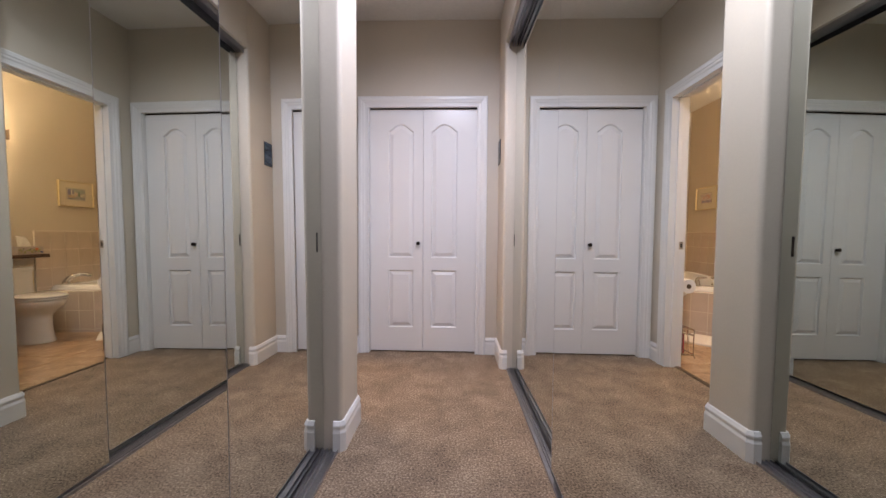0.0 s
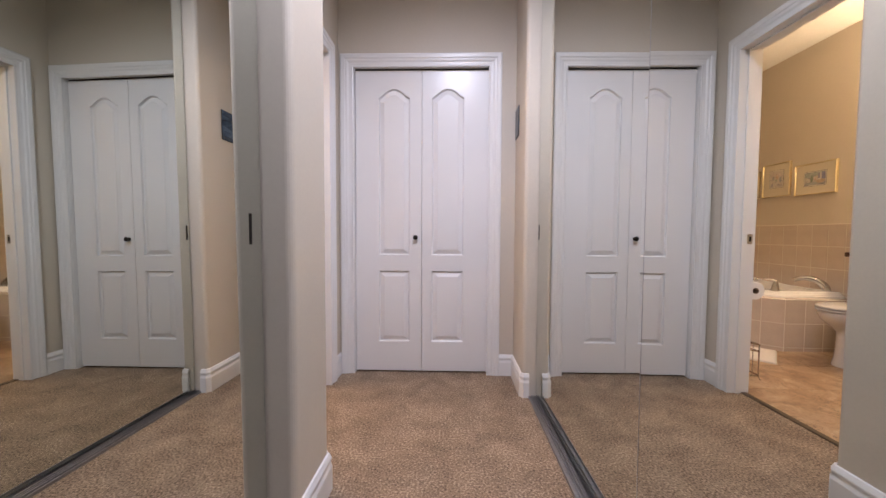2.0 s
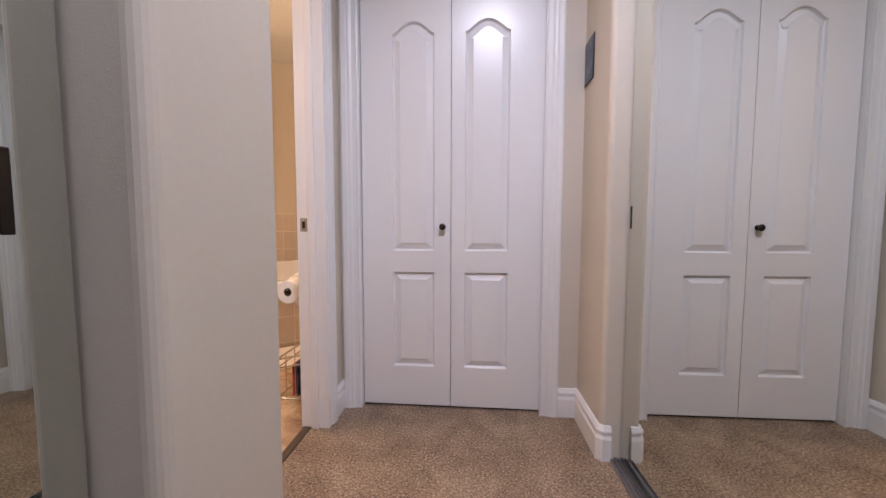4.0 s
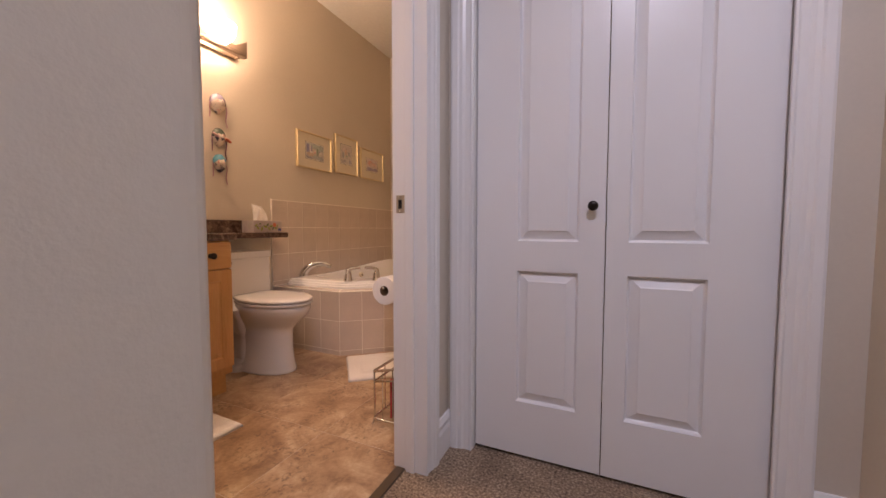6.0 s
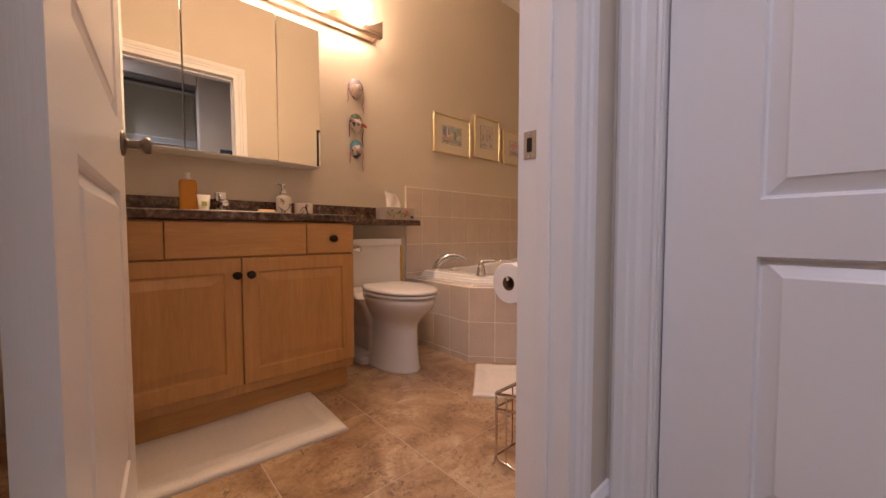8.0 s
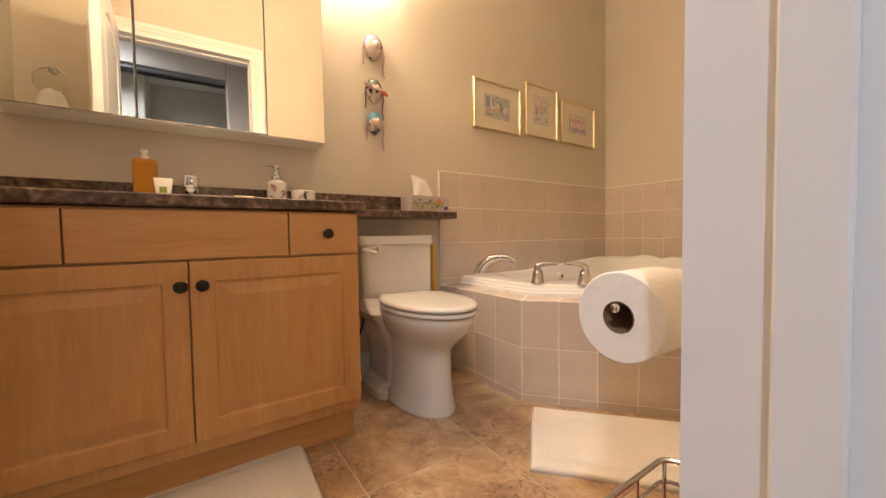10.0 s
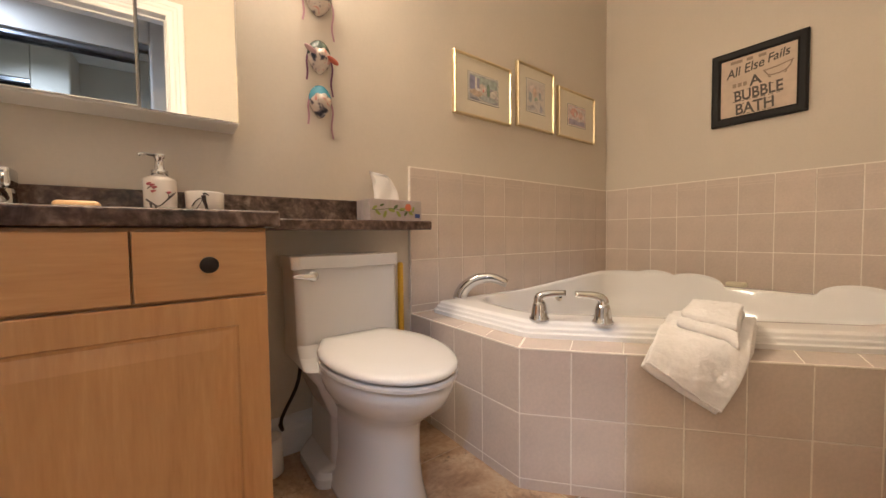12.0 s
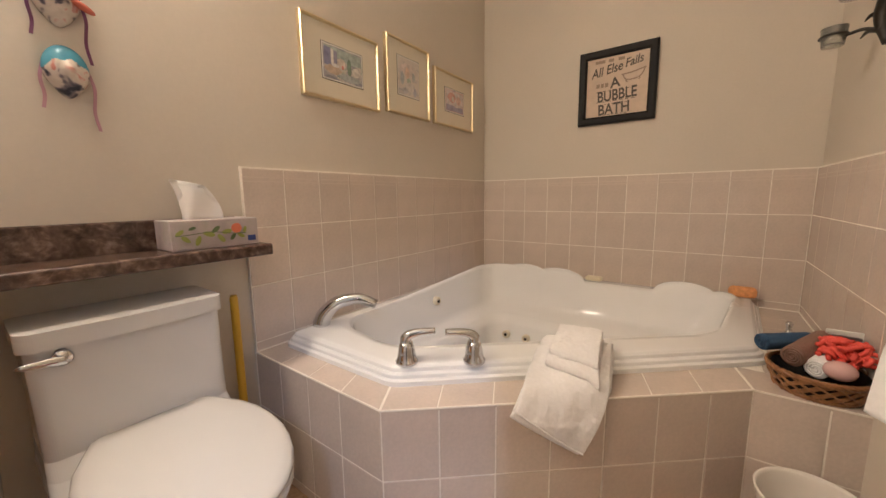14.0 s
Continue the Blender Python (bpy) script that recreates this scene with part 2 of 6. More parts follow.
TAUPEM = material("taupe_bronze_metal", (0.26, 0.19, 0.14), 0.38, 0.7)
DARK = material("dark_void", (0.01, 0.01, 0.01), 0.8)
ALU = material("brushed_aluminium", (0.42, 0.42, 0.44), 0.35, 1.0, grain=0.1, grain_scale=120)
BRONZE = material("dark_bronze", (0.035, 0.028, 0.024), 0.32, 0.8)
CHROME = material("chrome", (0.62, 0.62, 0.63), 0.07, 1.0)
NICKEL = material("brushed_nickel", (0.45, 0.41, 0.37), 0.3, 1.0)
DKNICKEL = material("dark_nickel", (0.20, 0.175, 0.155), 0.3, 1.0)
MAPLE = ramp_material("maple_wood", [(0.26, (0.42, 0.205, 0.068)), (0.42, (0.505, 0.262, 0.094)), (0.56, (0.55, 0.297, 0.110)), (0.74, (0.625, 0.36, 0.145))], 0.33, 2.4, stretch=(3, 8, 0.8), bump=0.03, fine=0.42, fine_scale=16, coat=0.15)
MAPLEH = ramp_material("maple_wood_cross", [(0.26, (0.42, 0.205, 0.068)), (0.42, (0.505, 0.262, 0.094)), (0.56, (0.55, 0.297, 0.110)), (0.74, (0.625, 0.36, 0.145))], 0.33, 2.4, stretch=(3, 0.8, 8), bump=0.03, fine=0.42, fine_scale=16, coat=0.15)
LAMINATE = ramp_material("brown_stone_laminate", [(0.36, (0.026, 0.014, 0.010)), (0.46, (0.075, 0.042, 0.030)), (0.54, (0.125, 0.076, 0.054)), (0.66, (0.27, 0.185, 0.135))], 0.24, 20, detail=8, distortion=1.2, bump=0.02, fine=0.35, fine_scale=60)
TILE = material("beige_wall_tile", (0.625, 0.53, 0.455), 0.22, grain=0.045, grain_scale=110, blotch=0.05, blotch_scale=9, bump=0.05, bump_scale=60, random_piece=0.035)
BORDER = material("pale_border_glaze", (0.67, 0.575, 0.495), 0.26)
GROUT = material("pale_grout", (0.84, 0.78, 0.69), 0.85, grain=0.06, grain_scale=120)
FTILE = ramp_material("travertine_floor_tile", [(0.30, (0.185, 0.108, 0.062)), (0.42, (0.315, 0.195, 0.115)), (0.50, (0.41, 0.27, 0.162)), (0.58, (0.49, 0.345, 0.217)), (0.72, (0.63, 0.50, 0.35))], 0.28, 4.6, stretch=(1.0, 2.6, 1), detail=15, distortion=1.5, bump=0.06, fine=0.2, fine_scale=75, piece=40)


def add_veins(m, dark):
    """Clusters of short dark veins and pits over the stone's ground colour."""
    nt = m.node_tree
    b = nt.nodes["Principled BSDF"]
    base = b.inputs["Base Color"].links[0].from_socket
    vec = next(n for n in nt.nodes if n.bl_idname == "ShaderNodeTexNoise").inputs["Vector"].links[0].from_socket

    def thresh(scale, detail, distort, lo, hi):
        n = nt.nodes.new("ShaderNodeTexNoise")
        n.inputs["Scale"].default_value, n.inputs["Detail"].default_value = scale, detail
        n.inputs["Distortion"].default_value = distort
        nt.links.new(vec, n.inputs["Vector"])
        g = nt.nodes.new("ShaderNodeMapRange")
        g.inputs["From Min"].default_value, g.inputs["From Max"].default_value = lo, hi
        nt.links.new(n.outputs["Fac"], g.inputs["Value"])
        return g.outputs[0]

    f = nt.nodes.new("ShaderNodeMath")
    f.operation = "MULTIPLY"
    nt.links.new(thresh(62, 12, 0.9, 0.50, 0.70), f.inputs[0])
    nt.links.new(thresh(6.5, 6, 0.8, 0.42, 0.62), f.inputs[1])
    mx = nt.nodes.new("ShaderNodeMix")
    mx.data_type = "RGBA"
    nt.links.new(f.outputs[0], mx.inputs["Factor"])
    nt.links.new(base, mx.inputs[6])
    mx.inputs[7].default_value = (*dark, 1)
    nt.links.new(mx.outputs[2], b.inputs["Base Color"])


add_veins(FTILE, (0.13, 0.078, 0.048))
FGROUT = material("grey_brown_grout", (0.56, 0.47, 0.38), 0.9, grain=0.1)
PORCELAIN = material("white_porcelain", (0.67, 0.65, 0.63), 0.09, blotch=0.01)
ACRYLIC = material("white_acrylic", (0.86, 0.85, 0.84), 0.08, blotch=0.01)
TERRY = material("white_terry_cloth", (0.89, 0.87, 0.87), 0.95, grain=0.03, grain_scale=130, bump=0.65, bump_scale=170, sheen=0.3)

# ---- hall structure ----
HC = 2.755   # ceiling
XR, XP, XH = 0.343, -0.53, -0.835      # return wall beside the mirrors, pier face, hall wall with the bathroom doorway
XB = -0.945   # bathroom side of that wall
YB = 2.975    # wall of the bifold closet
OP0, OP1, OPZ = 1.994, 2.765, 2.05   # bathroom doorway
WX, BY0, BY1, RX = -2.515, 1.60, 5.20, -0.878   # bathroom walls
Y0 = -1.2

floor = setting("floor", boxm(XB + 0.02, 1.1, Y0, 3.7, -0.10, 0.0), CARPET, "beige cut-pile carpet with worn footprints", "carpet")
setting("ceiling", boxm(-2.7, 1.1, Y0, 5.4, HC, HC + 0.1), CEIL, "white textured ceiling over hall and bathroom", "ceiling")

# bifold closet wall, with the opening cut through
bm = bmesh.new()
box(bm, -0.876, -0.742, YB, YB + 0.115, 0, HC)
box(bm, 0.182, 0.48, YB, YB + 0.115, 0, HC)
box(bm, -0.742, 0.182, YB, YB + 0.115, 2.062, HC)
setting("wall_north", bm, PAINT, "beige painted wall round the bifold closet", "wall")
setting("wall_closet_back", boxm(-0.94, 0.6, 3.6, 3.7, 0, HC), PAINT, "plain wall behind the closet doors", "wall")
# wall on the mirror side with its short return
bm = bmesh.new()
prism(bm, rounded([(XR, 2.65), (XR + 0.115, 2.65), (XR + 0.115, YB), (XR, YB)], [0.022, 0, 0, 0]), 0, HC)
setting("wall_east", bm, PAINT, "beige painted return wall with a rounded corner", "wall")
setting("wall_east_header", boxm(XR, XR + 0.115, Y0, 2.65, 2.405, HC), PAINT, "beige painted header over the mirrored doors", "wall")
# unseen behind the mirrors, added against light leaks
setting("wall_east_closet", boxm(1.0, 1.1, Y0, YB, 0, HC), PAINT, "plain unseen closet back wall, closing off outside light", "wall")
# pier and header on the other side
bm = bmesh.new()
prism(bm, rounded([(XP, 1.585), (XP, 1.862), (XH, 1.862), (XH, 1.725), (XP - 0.115, 1.725), (XP - 0.115, 1.585)], [0.022, 0.022, 0, 0, 0, 0]), 0, HC)
setting("wall_pier", bm, PAINT, "beige painted wall pier with rounded corners", "wall")
setting("wall_west_header", boxm(XP - 0.115, XP, Y0, 1.585, 2.405, HC), PAINT, "beige painted header over the mirrored doors", "wall")
# likewise added out of view, to stop light leaking past the panels
setting("wall_west_closet", boxm(-1.3, -1.2, Y0, BY0, 0, HC), PAINT, "plain unseen closet back wall, closing off outside light", "wall")
# never in view: added to shut outside light out of the corridor
setting("unseen_end_wall", boxm(-1.3, 1.1, Y0 - 0.1, Y0, 0, HC), PAINT, "unseen beige wall added to close the corridor", "wall")
# hall wall with the bathroom doorway
bm = bmesh.new()
box(bm, XB, XH, BY0, OP0 - 0.02, 0, HC)
box(bm, XB, XH, OP1 + 0.02, YB, 0, HC)
box(bm, XB, XH, OP0 - 0.02, OP1 + 0.02, OPZ + 0.02, HC)
setting("wall_west", bm, PAINT, "beige painted wall with the bathroom doorway", "wall")

# ---- bathroom structure ----
bm = bmesh.new()
box(bm, WX - 0.1, WX, BY0, BY1, 0, HC)
wall_vanity = setting("wall_vanity", bm, PAINT, "beige painted bathroom wall, tiled beside the tub", "wall")
wall_back = setting("wall_back", boxm(WX - 0.1, RX + 0.1, BY1, BY1 + 0.1, 0, HC), PAINT, "beige painted bathroom wall, tiled behind the tub", "wall")
wall_tub = setting("wall_tub_side", boxm(RX, RX + 0.06, YB + 0.115, BY1, 0, HC), PAINT, "beige painted bathroom wall, tiled beside the tub", "wall")
setting("wall_bath_inner", boxm(XB, RX, YB, 4.098, 0, HC), PAINT, "beige painted bathroom wall beside the doorway", "wall")
setting("wall_bath_south", boxm(WX - 0.1, XB, BY0 - 0.1, BY0, 0, HC), PAINT, "beige painted wall behind the open door", "wall")
bath_floor = setting("bathroom_floor", boxm(WX, XB + 0.02, BY0, BY1, -0.1, 0.0012), FGROUT, "brown travertine-look tiles with grey-brown grout", "floor")
setting("threshold", boxm(XB + 0.0, XB + 0.035, OP0, OP1, -0.003, 0.006, bevel=0.003), material("brown_metal_strip", (0.13, 0.095, 0.065), 0.4, 0.5), "narrow brown metal strip between carpet and tiles", "threshold")

# ---- mouldings ----
CASING = [(0, 0), (0, 0.011), (0.006, 0.013), (0.012, 0.010), (0.030, 0.011), (0.040, 0.016), (0.052, 0.017), (0.058, 0.021), (0.078, 0.022), (0.086, 0.018), (0.086, 0)]
BASE = [(0, 0), (0.016, 0), (0.016, 0.088), (0.0135, 0.096), (0.0115, 0.102), (0.0115, 0.108), (0.014, 0.114), (0.014, 0.122), (0.010, 0.130), (0.006, 0.139), (0.0, 0.141)]


def casing(name, a0, a1, top, to3, label):
    bm = sweep(bmesh.new(), [(a0, 0.0), (a0, top), (a1, top), (a1, 0.0)], CASING, to3)
    return setting(name, bm, TRIM, label, "door casing")


def jamb(name, bmx, label):
    return setting(name, bmx, TRIM, label, "door jamb")


casing("trim_bifold", -0.735, 0.161, 2.052, lambda u, v, h: (u, YB - h, v), "white painted moulded casing round the bifold doors")
casing("trim_doorway", OP0, OP1, OPZ, lambda u, v, h: (XH + h, u, v), "white painted moulded casing round the bathroom doorway")
casing("trim_doorway_inside", OP0, OP1, OPZ, lambda u, v, h: (XB - h, u, v), "white painted moulded casing inside the bathroom")
bm = bmesh.new()
box(bm, XB, XH, OP0 - 0.02, OP0, 0, OPZ)
box(bm, XB, XH, OP1, OP1 + 0.02, 0, OPZ)
box(bm, XB, XH, OP0 - 0.02, OP1 + 0.02, OPZ, OPZ + 0.02)
for y0, y1 in ((OP0, OP0 + 0.011), (OP1 - 0.011, OP1)):
    box(bm, XB + 0.042, XB + 0.075, y0, y1, 0, OPZ, bevel=0.002, seg=1)
box(bm, XB + 0.042, XB + 0.075, OP0 + 0.011, OP1 - 0.011, OPZ - 0.011, OPZ, bevel=0.002, seg=1)
door_jamb = jamb("door_jamb", bm, "white painted door jamb with a stop")
bm = bmesh.new()
box(bm, -0.742, -0.733, YB + 0.001, YB + 0.115, 0, 2.062)
box(bm, 0.173, 0.182, YB + 0.001, YB + 0.115, 0, 2.062)
box(bm, -0.733, 0.173, YB + 0.001, YB + 0.115, 2.056, 2.062)
jamb("bifold_jamb", bm, "white painted lining of the closet opening")


def baseboard(path, label):
    bm = sweep(bmesh.new(), path, [(-o, h) for o, h in BASE], lambda u, v, h: (u, v, h))
    return setting("baseboard", bm, TRIM, label, "baseboard")


BBL = "white painted stepped baseboard"
baseboard([(XR + 0.04, 2.65), (XR + 0.012, 2.65), (XR, 2.662), (XR, YB), (0.248, YB)][::-1], BBL)
baseboard([(XH, OP1 + 0.087), (XH, YB), (-0.822, YB)][::1], BBL)
baseboard([(XH, 1.862), (XP - 0.01, 1.862), (XP, 1.852), (XP, 1.597), (XP - 0.012, 1.585), (XP - 0.04, 1.585)][::-1], BBL)
baseboard([(XH, 1.88), (XH, 1.906)], BBL)
baseboard([(WX, 2.93), (WX, 3.56)], BBL)


# ---- mirrored sliding doors ----
def mirror_door(x, yc, y0, y1, face, label, yaw=0.0, tilt=0.0, pull_y=None, edge=False):
    """A sliding mirror panel whose face crosses x at (yc, 1.2); face +1 looks towards +x. yaw and tilt: how far it hangs out of true, in degrees."""
    t = thing("mirrored_door", x, yc, 0.02, label, "mirror door", "mirrored sliding closet doors")
    hang = pose(x, yc, 1.2, 0, -tilt, yaw)

    def leaf_part(name, d0, d1, a0, a1, z0, z1, mat, text="", **k):
        bm = boxm(min(-face * d0, -face * d1), max(-face * d0, -face * d1), a0 - yc, a1 - yc, z0 - 1.2, z1 - 1.2, **k)
        bm.transform(hang)
        return part(name, bm, mat, t, text)

    leaf_part("mirror_glass", 0.0, 0.006, y0, y1, 0.022, 2.385, MIRROR, bevel=0.0015, seg=1)
    leaf_part("backing", 0.006, 0.018, y0 + 0.004, y1 - 0.004, 0.024, 2.383, DARK)
    if edge:
        leaf_part("edge_strip", 0.0, 0.004, y1 + 0.0003, y1 + 0.0018, 0.022, 2.385, ALU, "thin grey metal edge strip")
    if pull_y is not None:
        leaf_part("finger_pull", -0.0015, 0.0015, pull_y - 0.006, pull_y + 0.006, 0.925, 1.01, BRONZE, "dark recessed finger pull", bevel=0.001, seg=1)
    return t


ML = "tall frameless mirrored sliding closet door"
mirror_door(0.429, 2.0, 1.40, 2.643, -1, ML, 0.65, -0.03, 2.622)
mirror_door(0.391, 0.9, -0.35, 1.436, -1, ML, -0.05, -0.08, edge=True)
mirror_door(-0.624, 1.2, 0.77, 1.58, 1, ML, -0.55, 0.36, 1.525)
mirror_door(-0.565, 0.3, -0.60, 0.802, 1, ML, -0.14, 0.35, edge=True)


def door_track(name, x0, x1, y0, y1, z0, z1, label):
    t = thing(name, (x0 + x1) / 2, (y0 + y1) / 2, z0, label, "door track")
    part("base", boxm(x0, x1, y0, y1, z0, z0 + 0.003) if z0 < 1 else boxm(x0, x1, y0, y1, z1 - 0.003, z1), ALU, t)
    w = x1 - x0
    for f in (0.0, 0.30, 0.48, 0.66, 0.97):
        part("rail", boxm(x0 + w * f, x0 + w * f + 0.003, y0, y1, z0 + (0.003 if z0 < 1 else 0), z1 - (0 if z0 < 1 else 0.003), bevel=0.001, seg=1), ALU, t)
    return t


door_track("floor_track", 0.378, 0.448, Y0 + 0.01, 2.649, 0.0, 0.014, "grey aluminium double floor track on the carpet")
door_track("floor_track", -0.652, -0.546, Y0 + 0.01, 1.584, 0.0, 0.014, "grey aluminium double floor track on the carpet")
door_track("top_track", 0.366, 0.462, Y0 + 0.01, 2.649, 2.365, 2.404, "dark grey aluminium top track under the header")
door_track("top_track", -0.648, -0.54, Y0 + 0.01, 1.584, 2.365, 2.404, "dark grey aluminium top track under the header")


# ---- bifold doors ----
def round_knob(bm, m, s=1.0):
    lathe(bm, [(0.0001, 0), (0.013 * s, 0), (0.013 * s, 0.003 * s), (0.006 * s, 0.006 * s), (0.0055 * s, 0.014 * s), (0.012 * s, 0.018 * s), (0.0165 * s, 0.023 * s), (0.016 * s, 0.027 * s), (0.010 * s, 0.031 * s), (0.0001, 0.032 * s)], seg=20, m=m)


TO_S = Matrix.Rotation(radians(90), 4, "X")     # local z turns to -y
TO_E = Matrix.Rotation(radians(90), 4, "Y")     # local z turns to +x
bifold = thing("bifold_door", -0.28, 3.0, 0.012, "white moulded two-leaf bifold closet door, closed", "closet door")
for x0, o in ((-0.729, ((0.156, 0.365),)), (-0.279, ((0.066, 0.281),))):
    a, b = o[0]
    bm = moulded_slab(0.447, 2.032, 0.033, [arch_panel(a, b, 0.798, 1.856, 0.055), flat_panel(a, b, 0.202, 0.690)])
    bm.transform(Matrix.Translation((x0, 3.0, 0.012)))
    part("leaf", bm, DOORW, bifold)
bm = bmesh.new()
round_knob(bm, Matrix.Translation((-0.321, 3.0, 0.93)) @ TO_S)
part("knob", bm, BRONZE, bifold, "dark bronze round knob", smooth=True)
part("top_rail", boxm(-0.73, 0.17, 3.004, 3.03, 2.046, 2.056), DARK, bifold)

# ---- bathroom door, swung into the room ----
ANG = 175.6
door = thing("door", XB - 0.004, OP0 + 0.022, 0.0, "white moulded two-panel door, open into the bathroom", "door", rz=ANG)
bm = moulded_slab(0.755, 2.03, 0.035, [arch_panel(0.13, 0.625, 0.99, 1.82, 0.10), flat_panel(0.13, 0.625, 0.20, 0.83)], back=True)
bm.transform(Matrix.Translation((0.0, -0.035, 0.012)))
leaf = part("leaf", bm, DOORW, door, local=True)
for side, y in ((1, -0.035), (-1, 0.0)):
    bm = bmesh.new()
    m = Matrix.Translation((0.695, y, 0.965)) @ (TO_S if side == 1 else TO_S.inverted())
    lathe(bm, [(0.0001, 0), (0.031, 0), (0.031, 0.004), (0.026, 0.008), (0.012, 0.010), (0.0105, 0.016), (0.0105, 0.030), (0.013, 0.036), (0.0185, 0.042), (0.0205, 0.046), (0.0205, 0.053), (0.018, 0.0565), (0.0001, 0.058)], seg=28, m=m)
    part("door_handle", bm, DKNICKEL, door, "brushed nickel door knob", local=True, smooth=True)
for z in (0.22, 1.02, 1.82):
    bm = bmesh.new()
    lathe(bm, [(0.006, 0), (0.006, 0.088)], at=(-0.006, 0.004, z), seg=10)
    box(bm, -0.0025, -0.0003, -0.031, -0.001, z, z + 0.088)
    part("hinge", bm, BRONZE, door, "dark metal hinge", local=True)
strike = thing("strike_plate", XB + 0.022, OP1 - 0.001, 0.91, "small brushed nickel strike plate on the jamb", "strike plate")
bm = bmesh.new()
box(bm, XB + 0.004, XB + 0.036, OP1 - 0.002, OP1 - 0.0002, 0.908, 0.968, bevel=0.0008, seg=1)
part("plate", bm, NICKEL, strike)
# no hole is cut: a near-black patch paints its shade on the plate
part("latch_hole_shade", boxm(XB + 0.013, XB + 0.026, OP1 - 0.0028, OP1 - 0.0021, 0.923, 0.953), DARK, strike)
for z in (0.914, 0.962):
    bm = bmesh.new()
    lathe(bm, [(0.0035, 0), (0.003, 0.001)], m=Matrix.Translation((XB + 0.02, OP1 - 0.002, z)) @ TO_S, seg=10)
    part("screw", bm, CHROME, strike)

# ---- vanity ----
VX, VY0, VY1, VZ = -2.035, 1.985, 2.920, 0.795
vanity = thing("vanity_cabinet", (WX + VX) / 2, 2.45, 0.0, "light maple bathroom vanity with raised-panel doors", "vanity")
bm = bmesh.new()
box(bm, WX + 0.002, VX, VY0, VY1, 0.11, VZ - 0.001, bevel=0.001, seg=1)
part("body", bm, MAPLE, vanity)
part("toe_kick", boxm(WX + 0.002, VX - 0.04, VY0 + 0.01, VY1 - 0.012, 0.0, 0.11), MAPLEH, vanity)


def front(name, y0, y1, z0, z1, raised, mat):
    w, h = y1 - y0, z1 - z0
    outl = [flat_panel(0.055, w - 0.055, 0.055, h - 0.055)] if raised else []
    bm = moulded_slab(w, h, 0.019, outl, groove=0.007, lip=0.010, slope=0.03)
    bmesh.ops.bevel(bm, geom=[e for e in bm.edges if abs(e.verts[0].co.y) < 1e-6 and abs(e.verts[1].co.y) < 1e-6 and (all(v.co.x in (0.0, w) for v in e.verts) and abs(e.verts[0].co.x - e.verts[1].co.x) < 1e-6 or all(abs(v.co.z) < 1e-6 or abs(v.co.z - h) < 1e-6 for v in e.verts) and abs(e.verts[0].co.z - e.verts[1].co.z) < 1e-6)], offset=0.003, segments=2, affect="EDGES", profile=0.5)
    bm.transform(Matrix.Translation((VX + 0.0195, y0, z0)) @ Matrix.Rotation(radians(90), 4, "Z"))
    return part(name, bm, mat, vanity)


def knob_on(parent, y, z):
    bm = bmesh.new()
    round_knob(bm, Matrix.Translation((VX + 0.0195, y, z)) @ TO_E, 0.98)
    part("knob", bm, BRONZE, parent, "dark bronze knob", smooth=True)


d1 = front("cabinet_door", VY0 + 0.004, 2.439, 0.150, 0.650, True, MAPLE)
d2 = front("cabinet_door", 2.443, VY1 - 0.004, 0.150, 0.650, True, MAPLE)
knob_on(d1, 2.423, 0.585)
knob_on(d2, 2.471, 0.585)
w1 = front("drawer_front", VY0 + 0.004, 2.203, 0.656, 0.787, False, MAPLEH)
front("false_front", 2.207, 2.694, 0.656, 0.787, False, MAPLEH)
w2 = front("drawer_front", 2.698, VY1 - 0.004, 0.656, 0.787, False, MAPLEH)
knob_on(w1, 2.095, 0.722)
knob_on(w2, 2.812, 0.722)

# worktop with a bullnose, narrowing to a shelf over the toilet
counter = thing("worktop", -2.28, 2.6, VZ, "dark brown stone-look laminate worktop and shelf", "worktop")
for nm, x1, y0, y1 in (("slab", -2.005, 1.955, 2.945), ("shelf", -2.335, 2.9455, 3.578)):
    part(nm, boxm(WX + 0.02, x1, y0, y1, 0.796, 0.8302, bevel=0.006, seg=3), LAMINATE, counter)
part("backsplash", boxm(WX + 0.0005, WX + 0.0195, 1.955, 3.548, 0.796, 0.911, bevel=0.004), LAMINATE, counter)
part("backsplash_strip", boxm(WX + 0.0005, WX + 0.0195, 3.549, 3.578, 0.796, 0.829), LAMINATE, counter)

basin = thing("wash_basin", -2.26, 2.45, 0.830, "white oval drop-in wash basin in the worktop", "basin")
bm = bmesh.new()
prof = [(1.0, 0.0), (1.0, 0.003), (0.97, 0.0055), (0.90, 0.005), (0.86, 0.002), (0.80, -0.0)]
loft(bm, [[(-2.255 + 0.185 * s * math.cos(a), 2.45 + 0.245 * s * math.sin(a), 0.8305 + h) for a in [2 * math.pi * k / 40 for k in range(40)]] for s, h in prof], False, True)
part("rim", bm, PORCELAIN, basin, smooth=True)

# ---- medicine cabinet ----
cab = thing("medicine_cabinet", -2.45, 2.45, 1.10, "wide mirrored three-door medicine cabinet on the wall", "cabinet")
CX = -2.385
part("body", boxm(WX + 0.001, CX - 0.006, 1.98, 2.925, 1.105, 1.835, bevel=0.002, seg=1), TRIM, cab)
